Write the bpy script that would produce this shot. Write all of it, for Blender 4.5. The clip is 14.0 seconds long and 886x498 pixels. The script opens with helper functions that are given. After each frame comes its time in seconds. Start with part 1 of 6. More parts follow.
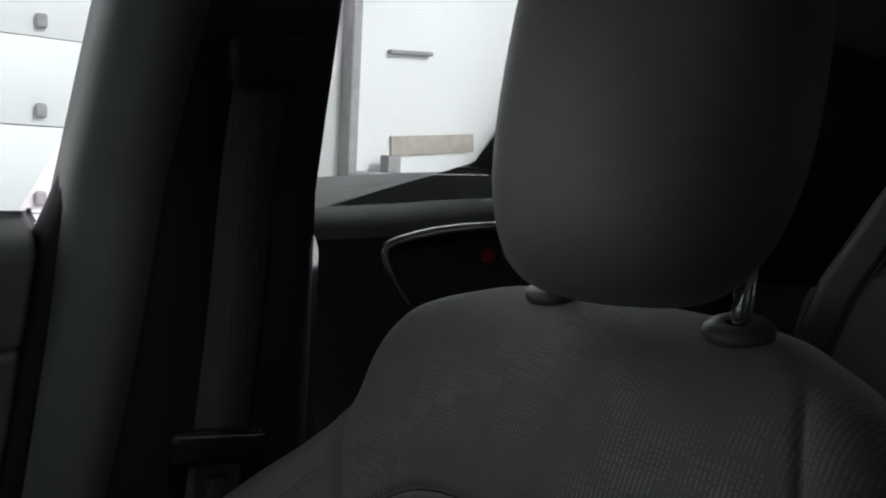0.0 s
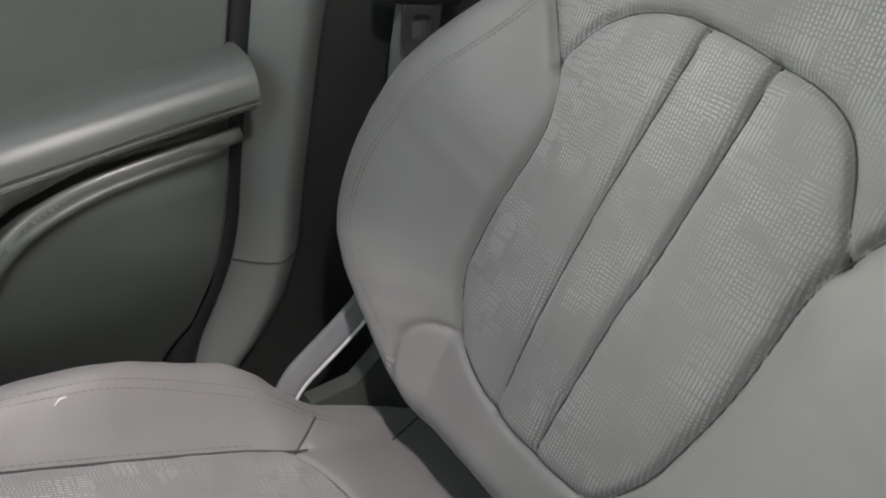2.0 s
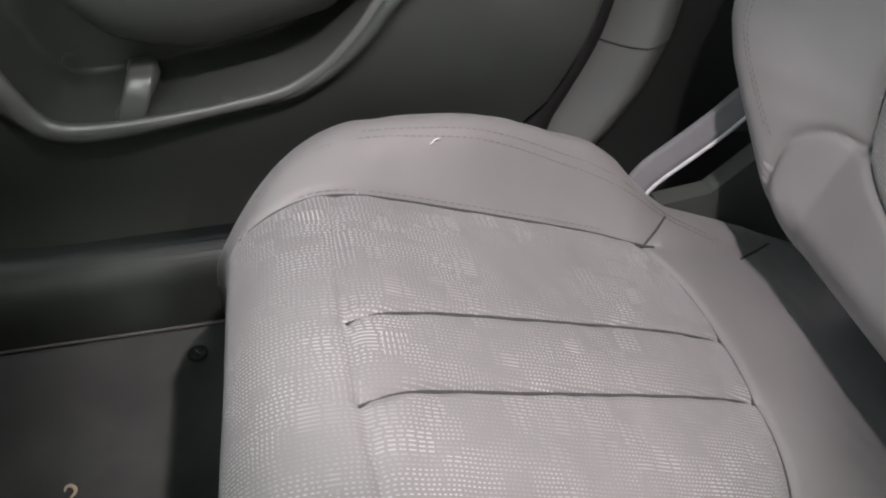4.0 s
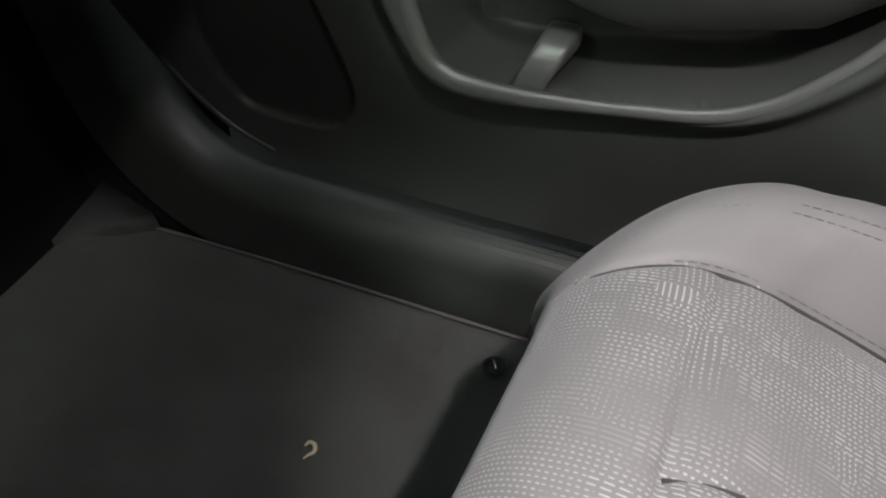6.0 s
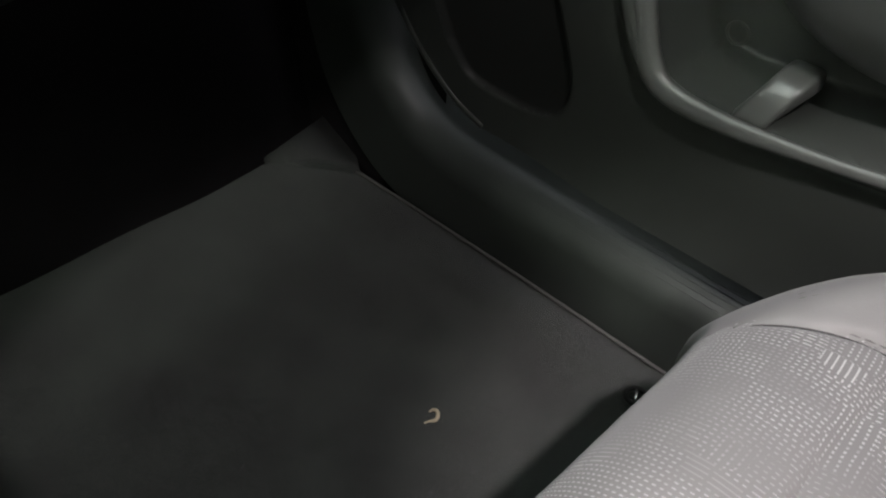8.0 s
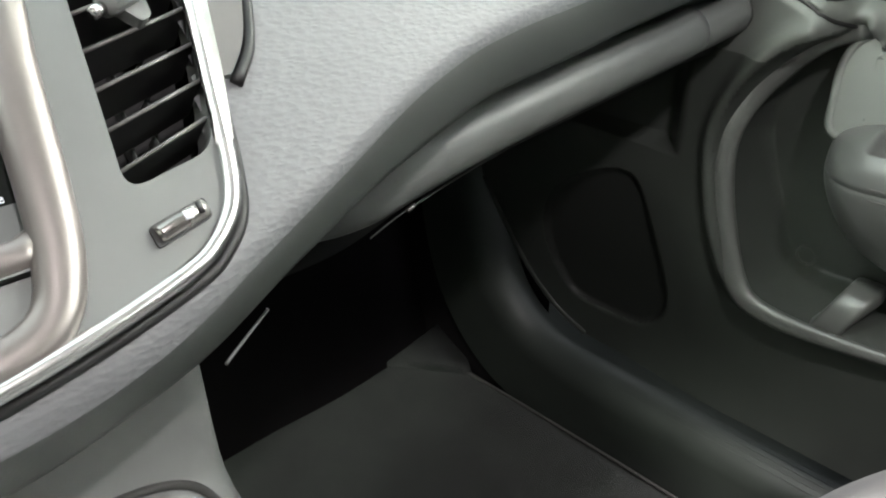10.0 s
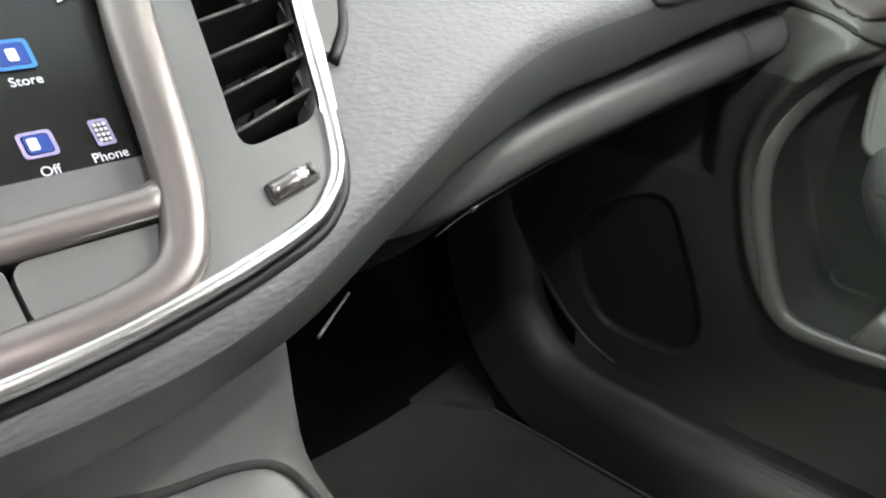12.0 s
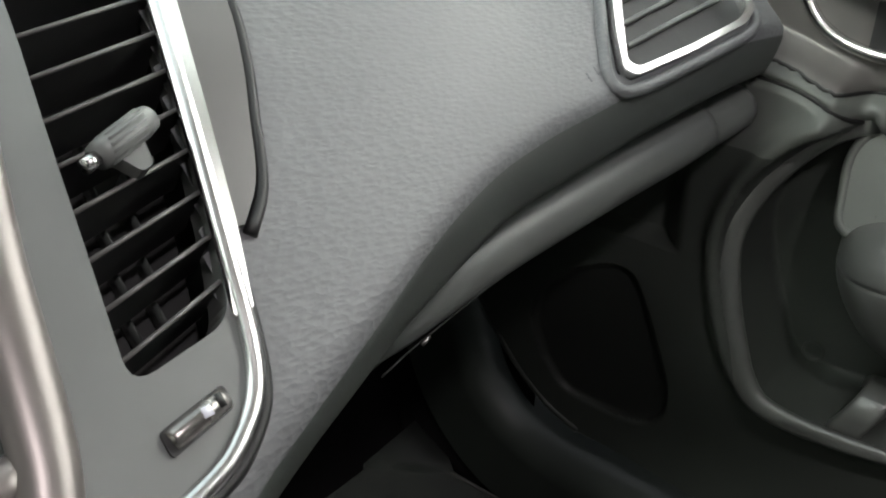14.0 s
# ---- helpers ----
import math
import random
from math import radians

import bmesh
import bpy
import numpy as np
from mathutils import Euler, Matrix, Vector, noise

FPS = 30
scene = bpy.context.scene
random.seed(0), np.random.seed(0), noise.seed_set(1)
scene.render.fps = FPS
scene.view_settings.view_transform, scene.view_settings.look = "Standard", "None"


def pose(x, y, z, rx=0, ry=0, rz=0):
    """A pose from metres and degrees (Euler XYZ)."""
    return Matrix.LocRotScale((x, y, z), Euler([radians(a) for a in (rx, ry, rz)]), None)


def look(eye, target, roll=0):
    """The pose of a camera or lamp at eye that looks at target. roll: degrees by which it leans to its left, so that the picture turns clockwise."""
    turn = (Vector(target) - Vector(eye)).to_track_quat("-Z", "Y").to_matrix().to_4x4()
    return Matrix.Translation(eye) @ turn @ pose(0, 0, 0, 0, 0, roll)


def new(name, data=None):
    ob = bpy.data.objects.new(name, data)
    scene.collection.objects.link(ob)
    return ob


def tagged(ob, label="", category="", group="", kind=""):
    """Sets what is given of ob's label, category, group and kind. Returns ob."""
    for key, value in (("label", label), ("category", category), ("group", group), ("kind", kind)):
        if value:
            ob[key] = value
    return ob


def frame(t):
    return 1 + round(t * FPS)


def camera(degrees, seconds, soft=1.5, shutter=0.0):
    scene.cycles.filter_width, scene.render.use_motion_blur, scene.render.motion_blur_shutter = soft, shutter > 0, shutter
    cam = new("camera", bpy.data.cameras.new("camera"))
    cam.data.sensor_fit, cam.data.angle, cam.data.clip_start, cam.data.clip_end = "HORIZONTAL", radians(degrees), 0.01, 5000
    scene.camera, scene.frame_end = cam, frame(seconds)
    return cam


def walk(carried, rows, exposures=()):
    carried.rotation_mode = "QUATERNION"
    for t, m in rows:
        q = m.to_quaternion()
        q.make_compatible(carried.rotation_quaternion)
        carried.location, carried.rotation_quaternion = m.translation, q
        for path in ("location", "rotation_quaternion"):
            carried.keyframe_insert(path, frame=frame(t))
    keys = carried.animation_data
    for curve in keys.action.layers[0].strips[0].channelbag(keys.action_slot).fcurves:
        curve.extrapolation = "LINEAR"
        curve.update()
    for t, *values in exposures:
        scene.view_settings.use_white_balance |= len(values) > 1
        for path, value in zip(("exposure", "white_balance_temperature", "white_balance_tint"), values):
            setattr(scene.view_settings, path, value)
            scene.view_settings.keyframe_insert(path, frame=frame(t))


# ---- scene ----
cam = camera(56.0, 14.0, soft=2.1)
PATH = [
    (0, (0.005, 0.188, 1.131), (1.56, -1.054, 0.935), 3.0),
    (0.2, (0.008, 0.201, 1.133), (1.533, -1.042, 0.772), 3.0),
    (0.5, (0.015, 0.216, 1.122), (1.498, -1.004, 0.565), 3.2),
    (1, (0.024, 0.251, 1.103), (1.432, -0.934, 0.321), 3.5),
    (1.5, (0.031, 0.278, 1.075), (1.399, -0.827, 0.121), 3.7),
    (2, (0.02, 0.301, 1.066), (1.435, -0.662, 0.033), 3.2),
    (2.5, (0.02, 0.322, 1.049), (1.504, -0.47, -0.034), 2.4),
    (3, (0.034, 0.345, 1.024), (1.537, -0.301, -0.125), 1.9),
    (3.5, (0.044, 0.357, 1.009), (1.508, -0.113, -0.269), 1.0),
    (4, (0.055, 0.366, 0.994), (1.506, 0.076, -0.351), -0.5),
    (4.2, (0.054, 0.371, 0.987), (1.504, 0.167, -0.376), -1.4),
    (6.3, (0.213, 0.37, 0.893), (1.553, 1.034, -0.434), 2.5),
    (6.5, (0.218, 0.364, 0.887), (1.514, 1.1, -0.447), 3.2),
    (7, (0.224, 0.363, 0.876), (1.435, 1.21, -0.472), 3.4),
    (7.5, (0.213, 0.364, 0.881), (1.387, 1.26, -0.468), 5.1),
    (8, (0.198, 0.357, 0.896), (1.358, 1.279, -0.447), 5.8),
    (8.5, (0.178, 0.362, 0.941), (1.364, 1.300, -0.369), 4.8),
    (9, (0.122, 0.336, 0.987), (1.315, 1.42, -0.197), 2.5),
    (11.3, (0.073, 0.346, 0.945), (1.367, 1.597, 0.072), 1.1),
    (11.5, (0.07, 0.35, 0.937), (1.362, 1.61, 0.074), 1.0),
    (12, (0.039, 0.35, 0.953), (1.341, 1.609, 0.105), 1.1),
    (12.5, (0.075, 0.35, 0.971), (1.387, 1.595, 0.118), 1.7),
    (13, (0.071, 0.369, 0.931), (1.391, 1.618, 0.098), 1.0),
    (13.5, (0.049, 0.398, 0.972), (1.394, 1.612, 0.126), 1.8),
    (14, (0.099, 0.404, 0.994), (1.478, 1.58, 0.148), 1.1),
]

EXPOSURES = [(0, -1.75, 6100, 16), (0.2, -1.1, 6200, 8), (0.5, 0.5, 6500, 3), (0.8, 1.2, 6600, 6), (1.2, 1.5, 6600, 9), (2.0, 1.6, 6500, 12), (3.0, 1.65, 6500, 15),
             (4.2, 1.7, 6500, 18), (6.0, 1.6, 6500, 14), (8.5, 1.65, 6500, 13), (9.0, 2.05, 6500, 10), (11.5, 2.05, 6500, 15), (12.0, 1.9, 6500, 16), (12.5, 1.65, 6500, 16), (13.5, 1.25, 6500, 14), (14.0, 1.1, 6500, 14)]
walk(cam, [(t, look(eye, target, roll)) for t, eye, target, roll in PATH], EXPOSURES)

# ---- light: overcast daylight that comes in through the car's windows ----
world = bpy.data.worlds.new("overcast_sky")
scene.world = world
world.use_nodes = True
wn = world.node_tree
bg = wn.nodes["Background"]
sky = wn.nodes.new("ShaderNodeTexSky")
sky.sky_type = "NISHITA"
sky.sun_disc = False
sky.sun_elevation = radians(32)
sky.sun_rotation = radians(256)
sky.air_density, sky.dust_density = 1.0, 6.0
haze = wn.nodes.new("ShaderNodeHueSaturation")
haze.inputs["Saturation"].default_value = 0.25
wn.links.new(sky.outputs[0], haze.inputs["Color"])
wn.links.new(haze.outputs[0], bg.inputs["Color"])
bg.inputs["Strength"].default_value = 0.35

# low direct light from the driver's side, on the white building
sun_data = bpy.data.lights.new("sun", "SUN")
sun_data.energy, sun_data.angle, sun_data.color = 5.0, radians(5), (1.0, 0.96, 0.95)
sun = new("sun", sun_data)
sun.rotation_euler = Vector((0.80, 0.20, -0.52)).to_track_quat("-Z", "Y").to_euler()
# the lit map lamp in the roof: a beam with a clear edge on the seat, and an added wide fill light
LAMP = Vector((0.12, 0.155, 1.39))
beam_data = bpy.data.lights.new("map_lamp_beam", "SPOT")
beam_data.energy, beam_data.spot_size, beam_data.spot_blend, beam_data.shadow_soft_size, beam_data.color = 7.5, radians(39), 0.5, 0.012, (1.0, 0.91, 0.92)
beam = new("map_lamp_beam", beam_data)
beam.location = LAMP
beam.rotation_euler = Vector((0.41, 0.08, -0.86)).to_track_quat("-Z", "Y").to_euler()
# added fill light that brightens door, carpet and dashboard
fill_data = bpy.data.lights.new("added_fill", "SPOT")
fill_data.energy, fill_data.spot_size, fill_data.spot_blend, fill_data.shadow_soft_size, fill_data.color = 3.2, radians(106), 0.5, 0.03, (1.0, 0.96, 0.95)
fill_light = new("added_fill", fill_data)
fill_light.location = LAMP
fill_light.rotation_euler = Vector((0.55, 0.27, -0.74)).to_track_quat("-Z", "Y").to_euler()


# ---- materials ----
def mat(name, color, rough=0.6, metal=0.0, spec=0.5, var=0.12, scale=18.0, grain=400.0, bump=0.15, dist=0.0006,
        coat=0.0, kind="noise", sheen=0.0, wear=0.0, fleck=0.0):
    m = bpy.data.materials.new(name)
    m.use_nodes = True
    nt = m.node_tree
    b = nt.nodes["Principled BSDF"]
    b.inputs["Roughness"].default_value = rough
    b.inputs["Metallic"].default_value = metal
    b.inputs["Specular IOR Level"].default_value = spec
    b.inputs["Coat Weight"].default_value = coat
    b.inputs["Sheen Weight"].default_value = sheen
    tc = nt.nodes.new("ShaderNodeTexCoord")
    n1 = nt.nodes.new("ShaderNodeTexNoise")
    n1.inputs["Scale"].default_value = scale
    n1.inputs["Detail"].default_value = 5
    nt.links.new(tc.outputs["Object"], n1.inputs["Vector"])
    ramp = nt.nodes.new("ShaderNodeValToRGB")
    ramp.color_ramp.elements[0].position, ramp.color_ramp.elements[1].position = 0.3, 0.7
    ramp.color_ramp.elements[0].color = (*[c * (1 - var) for c in color], 1)
    ramp.color_ramp.elements[1].color = (*[min(1, c * (1 + var)) for c in color], 1)
    nt.links.new(n1.outputs["Fac"], ramp.inputs["Fac"])
    nt.links.new(ramp.outputs["Color"], b.inputs["Base Color"])
    if fleck:
        n3 = nt.nodes.new("ShaderNodeTexNoise")
        n3.inputs["Scale"].default_value = fleck
        n3.inputs["Detail"].default_value = 2
        nt.links.new(tc.outputs["Object"], n3.inputs["Vector"])
        r3 = nt.nodes.new("ShaderNodeMapRange")
        r3.inputs["From Min"].default_value, r3.inputs["From Max"].default_value = 0.35, 0.7
        r3.inputs["To Min"].default_value, r3.inputs["To Max"].default_value = 0.55, 1.9
        nt.links.new(n3.outputs["Fac"], r3.inputs["Value"])
        mul = nt.nodes.new("ShaderNodeMix")
        mul.data_type, mul.blend_type = "RGBA", "MULTIPLY"
        mul.inputs[0].default_value = 1.0
        nt.links.new(ramp.outputs["Color"], mul.inputs[6])
        nt.links.new(r3.outputs[0], mul.inputs[7])
        nt.links.new(mul.outputs[2], b.inputs["Base Color"])
    r2 = nt.nodes.new("ShaderNodeMapRange")
    r2.inputs["To Min"].default_value, r2.inputs["To Max"].default_value = max(0, rough - 0.07 - wear), min(1, rough + 0.07 + wear)
    nt.links.new(n1.outputs["Fac"], r2.inputs["Value"])
    nt.links.new(r2.outputs[0], b.inputs["Roughness"])
    if bump:
        if kind == "leather":
            n2 = nt.nodes.new("ShaderNodeTexVoronoi")
            n2.feature = "SMOOTH_F1"
            n2.inputs["Smoothness"].default_value = 0.35
            n2.inputs["Scale"].default_value = grain
            warp = nt.nodes.new("ShaderNodeTexNoise")
            warp.inputs["Scale"].default_value = grain * 0.35
            mixv = nt.nodes.new("ShaderNodeVectorMath")
            mixv.operation = "MULTIPLY_ADD"
            mixv.inputs[1].default_value = (0.0025, 0.0025, 0.0025)
            mp = nt.nodes.new("ShaderNodeMapping")
            mp.inputs["Scale"].default_value = (0.36, 1.0, 1.0)
            nt.links.new(tc.outputs["Object"], warp.inputs["Vector"])
            nt.links.new(warp.outputs["Color"], mixv.inputs[0])
            nt.links.new(tc.outputs["Object"], mixv.inputs[2])
            nt.links.new(mixv.outputs[0], mp.inputs["Vector"])
            nt.links.new(mp.outputs[0], n2.inputs["Vector"])
            src = n2.outputs["Distance"]
        else:
            n2 = nt.nodes.new("ShaderNodeTexNoise")
            n2.inputs["Scale"].default_value = grain
            n2.inputs["Detail"].default_value = 3
            nt.links.new(tc.outputs["Object"], n2.inputs["Vector"])
            src = n2.outputs["Fac"]
        bp = nt.nodes.new("ShaderNodeBump")
        bp.inputs["Strength"].default_value = bump
        bp.inputs["Distance"].default_value = dist
        nt.links.new(src, bp.inputs["Height"])
        nt.links.new(bp.outputs[0], b.inputs["Normal"])
    return m


def fabric(name, color, light, amount=1.0, pitch=0.0028, dots=0.46, lines=0.72, width=0.13, gap=0.14):
    """Woven cloth: columns of raised shiny threads, cut into dots, dashes or long lines from patch to patch."""
    m = mat(name, color, 0.62, var=0.07, scale=9, bump=0, sheen=0.25)
    nt = m.node_tree
    b = nt.nodes["Principled BSDF"]

    def math_node(op, *ins):
        n = nt.nodes.new("ShaderNodeMath")
        n.operation = op
        for k, v in enumerate(ins):
            if isinstance(v, (int, float)):
                n.inputs[k].default_value = v
            else:
                nt.links.new(v, n.inputs[k])
        return n.outputs[0]

    def spread(src, a0, a1, b0, b1):
        n = nt.nodes.new("ShaderNodeMapRange")
        n.inputs["From Min"].default_value, n.inputs["From Max"].default_value = a0, a1
        n.inputs["To Min"].default_value, n.inputs["To Max"].default_value = b0, b1
        nt.links.new(src, n.inputs["Value"])
        return n.outputs[0]

    flat_uv = nt.nodes.new("ShaderNodeUVMap")
    wob = nt.nodes.new("ShaderNodeTexNoise")
    wob.inputs["Scale"].default_value = 45
    nt.links.new(flat_uv.outputs[0], wob.inputs["Vector"])
    uv = nt.nodes.new("ShaderNodeVectorMath")
    uv.operation = "MULTIPLY_ADD"
    uv.inputs[1].default_value = (0.0014, 0.0014, 0.0)
    nt.links.new(wob.outputs["Color"], uv.inputs[0])
    nt.links.new(flat_uv.outputs[0], uv.inputs[2])
    # square patches, each with its own random numbers
    vo = nt.nodes.new("ShaderNodeTexVoronoi")
    vo.distance = "CHEBYCHEV"
    vo.inputs["Scale"].default_value = 0.17 / pitch
    vo.inputs["Randomness"].default_value = 0.85
    nt.links.new(flat_uv.outputs[0], vo.inputs["Vector"])
    rnd = nt.nodes.new("ShaderNodeSeparateColor")
    nt.links.new(vo.outputs["Color"], rnd.inputs[0])
    r, g, c = rnd.outputs[0], rnd.outputs[1], rnd.outputs[2]
    xy = nt.nodes.new("ShaderNodeSeparateXYZ")
    nt.links.new(uv.outputs[0], xy.inputs[0])
    # now and then a patch runs crosswise
    turn = math_node("GREATER_THAN", c, 0.93)
    def pick(x, y):
        n = nt.nodes.new("ShaderNodeMix")
        nt.links.new(turn, n.inputs[0])
        nt.links.new(x, n.inputs[2])
        nt.links.new(y, n.inputs[3])
        return n.outputs[0]
    across, along = pick(xy.outputs[0], xy.outputs[1]), pick(xy.outputs[1], xy.outputs[0])
    col = math_node("DIVIDE", across, pitch)
    col_d = math_node("ABSOLUTE", math_node("SUBTRACT", math_node("FRACT", col), 0.5))
    column = spread(col_d, width, width + 0.13, 1.0, 0.0)
    # dot, dash or line
    dash = math_node("ADD", math_node("MULTIPLY", math_node("GREATER_THAN", r, dots), 0.75 * pitch), math_node("MULTIPLY", math_node("GREATER_THAN", r, lines), 3.0 * pitch))
    dash = math_node("ADD", dash, 1.05 * pitch)
    # neighbouring columns are set off against one another a little
    step = math_node("MULTIPLY", math_node("SINE", math_node("MULTIPLY", math_node("FLOOR", col), 2.4)), 0.14 * pitch)
    pos = math_node("ADD", math_node("DIVIDE", math_node("ADD", along, step), dash), g)
    pos_d = math_node("ABSOLUTE", math_node("SUBTRACT", math_node("FRACT", pos), 0.5))
    rows = spread(math_node("MULTIPLY", math_node("SUBTRACT", 0.5, pos_d), dash), gap * pitch, (gap + 0.13) * pitch, 0.0, 1.0)
    thread = math_node("MULTIPLY", column, rows)
    # a dark cross line where patches meet
    thread = math_node("MULTIPLY", thread, spread(vo.outputs["Distance"], 0.50, 0.58, 1.0, 0.35))
    # strength of each patch, and fading over a hand's width
    fade = nt.nodes.new("ShaderNodeTexNoise")
    fade.inputs["Scale"].default_value = 11
    nt.links.new(flat_uv.outputs[0], fade.inputs["Vector"])
    k1 = math_node("MULTIPLY", spread(fade.outputs["Fac"], 0.38, 0.62, 0.14 * amount, amount), spread(g, 0.0, 1.0, 0.7, 1.0))
    k2 = math_node("MULTIPLY", thread, k1)
    cmix = nt.nodes.new("ShaderNodeMix")
    cmix.data_type = "RGBA"
    nt.links.new(k2, cmix.inputs[0])
    base = b.inputs["Base Color"].links[0].from_socket
    nt.links.new(base, cmix.inputs[6])
    cmix.inputs[7].default_value = (*light, 1)
    nt.links.new(cmix.outputs[2], b.inputs["Base Color"])
    nt.links.new(spread(k2, 0.0, 1.0, 0.68, 0.24), b.inputs["Roughness"])
    # thread relief over a fine weave
    fine = nt.nodes.new("ShaderNodeTexNoise")
    fine.inputs["Scale"].default_value = 1500
    nt.links.new(flat_uv.outputs[0], fine.inputs["Vector"])
    bp = nt.nodes.new("ShaderNodeBump")
    bp.inputs["Strength"].default_value = 0.5
    bp.inputs["Distance"].default_value = 0.0007
    nt.links.new(math_node("ADD", k2, math_node("MULTIPLY", fine.outputs["Fac"], 0.25)), bp.inputs["Height"])
    nt.links.new(bp.outputs[0], b.inputs["Normal"])
    return m


def glowing(name, color, strength):
    m = bpy.data.materials.new(name)
    m.use_nodes = True
    b = m.node_tree.nodes["Principled BSDF"]
    b.inputs["Base Color"].default_value = (*color, 1)
    b.inputs["Emission Color"].default_value = (*color, 1)
    b.inputs["Emission Strength"].default_value = strength
    b.inputs["Roughness"].default_value = 0.3
    return m


def clear_glass(name, tint):
    m = bpy.data.materials.new(name)
    m.use_nodes = True
    nt = m.node_tree
    out = nt.nodes["Material Output"]
    tr = nt.nodes.new("ShaderNodeBsdfTransparent")
    tr.inputs[0].default_value = (*tint, 1)
    gl = nt.nodes.new("ShaderNodeBsdfGlossy")
    gl.inputs["Roughness"].default_value = 0.02
    fr = nt.nodes.new("ShaderNodeFresnel")
    fr.inputs[0].default_value = 1.45
    mx = nt.nodes.new("ShaderNodeMixShader")
    nt.links.new(fr.outputs[0], mx.inputs[0])
    nt.links.new(tr.outputs[0], mx.inputs[1])
    nt.links.new(gl.outputs[0], mx.inputs[2])
    nt.links.new(mx.outputs[0], out.inputs[0])
    return m


def webbing(name, color, ribs):
    """Woven strap: ribs along it and a fine cross weave."""
    m = mat(name, color, 0.55, var=0.12, scale=30, bump=0)
    nt = m.node_tree
    b = nt.nodes["Principled BSDF"]
    tc = nt.nodes.new("ShaderNodeTexCoord")
    hs = []
    for axis, scale in (("Y", ribs), ("Z", 520.0)):
        w = nt.nodes.new("ShaderNodeTexWave")
        w.bands_direction = axis
        w.inputs["Scale"].default_value = scale
        w.inputs["Distortion"].default_value = 0.6
        nt.links.new(tc.outputs["Object"], w.inputs["Vector"])
        hs.append(w)
    add = nt.nodes.new("ShaderNodeMath")
    add.operation = "MULTIPLY_ADD"
    add.inputs[1].default_value = 0.5
    nt.links.new(hs[1].outputs["Fac"], add.inputs[0])
    nt.links.new(hs[0].outputs["Fac"], add.inputs[2])
    bp = nt.nodes.new("ShaderNodeBump")
    bp.inputs["Strength"].default_value = 0.6
    bp.inputs["Distance"].default_value = 0.0006
    nt.links.new(add.outputs[0], bp.inputs["Height"])
    nt.links.new(bp.outputs[0], b.inputs["Normal"])
    return m


M_LEATHER = mat("seat_vinyl", (0.19, 0.182, 0.18), 0.5, var=0.06, scale=12, grain=900, bump=0.18, dist=0.0004, sheen=0.15)
# thread colours hold painted glints, brightest on the lit cushion
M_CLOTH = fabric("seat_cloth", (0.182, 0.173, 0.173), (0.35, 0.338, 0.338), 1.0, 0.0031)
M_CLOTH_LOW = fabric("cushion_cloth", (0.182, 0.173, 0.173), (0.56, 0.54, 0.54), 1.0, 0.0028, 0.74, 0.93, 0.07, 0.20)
M_THREAD = mat("thread", (0.12, 0.115, 0.11), 0.7, bump=0)
M_SEAM = mat("seam_shadow_gap", (0.045, 0.044, 0.043), 0.9, bump=0)
M_DASH = mat("dash_grained_vinyl", (0.145, 0.146, 0.153), 0.46, spec=0.4, var=0.06, scale=7, grain=480, bump=0.5, dist=0.0008, kind="leather")
M_BEZEL = mat("stack_satin_plastic", (0.15, 0.153, 0.15), 0.37, var=0.05, scale=28, grain=1500, bump=0.05, dist=0.0003)
M_DARK = mat("dark_grained_plastic", (0.058, 0.064, 0.058), 0.42, var=0.12, scale=9, grain=700, bump=0.25, dist=0.0005, wear=0.04)
M_DOOR = mat("door_soft_trim", (0.135, 0.143, 0.133), 0.44, var=0.1, scale=8, grain=800, bump=0.25, dist=0.0005, wear=0.03)
M_ARM = mat("armrest_vinyl", (0.125, 0.128, 0.123), 0.38, spec=0.65, var=0.05, scale=7, grain=900, bump=0.2, dist=0.0004)
M_PILLAR = mat("pillar_plastic", (0.15, 0.156, 0.15), 0.38, var=0.07, scale=6, grain=1000, bump=0.15, dist=0.0003)
M_BLACK = mat("black_plastic", (0.015, 0.0145, 0.015), 0.5, var=0.15, bump=0.1)
M_SHINY = mat("black_shiny_plastic", (0.02, 0.02, 0.02), 0.2, var=0.1, bump=0)
M_RUBBER = mat("black_rubber", (0.01, 0.01, 0.01), 0.7, var=0.2, bump=0.1)
M_CARPET = mat("carpet", (0.032, 0.039, 0.033), 0.95, spec=0.1, var=0.45, scale=11, grain=1500, bump=1.0, dist=0.002, sheen=0.3, fleck=900)
M_CHROME = mat("satin_chrome", (0.78, 0.77, 0.76), 0.24, metal=1.0, var=0.03, bump=0.02)
M_STEEL = mat("polished_steel", (0.72, 0.72, 0.72), 0.16, metal=1.0, var=0.05, bump=0.0)
M_BELT = webbing("belt_webbing", (0.10, 0.103, 0.105), 62.0)
M_BELT_GREY = mat("grey_belt_webbing", (0.14, 0.14, 0.145), 0.6, var=0.1, scale=30, grain=900, bump=0.5, dist=0.0006)
M_HEADLINER = mat("headliner", (0.42, 0.41, 0.39), 0.95, var=0.05, bump=0.3)
M_RIDGE = mat("satin_bronze_ridge", (0.22, 0.195, 0.187), 0.31, metal=0.55, var=0.06, scale=14, grain=1500, bump=0.05, dist=0.0003)
M_COVER = mat("near_black_plastic", (0.03, 0.032, 0.03), 0.5, var=0.1, scale=9, grain=900, bump=0.15, dist=0.0003)
M_LIP = mat("pocket_lip_plastic", (0.115, 0.12, 0.113), 0.30, spec=0.75, var=0.06, scale=8, grain=900, bump=0.12, dist=0.0003)
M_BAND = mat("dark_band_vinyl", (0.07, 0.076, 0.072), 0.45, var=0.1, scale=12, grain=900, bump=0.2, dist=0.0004)
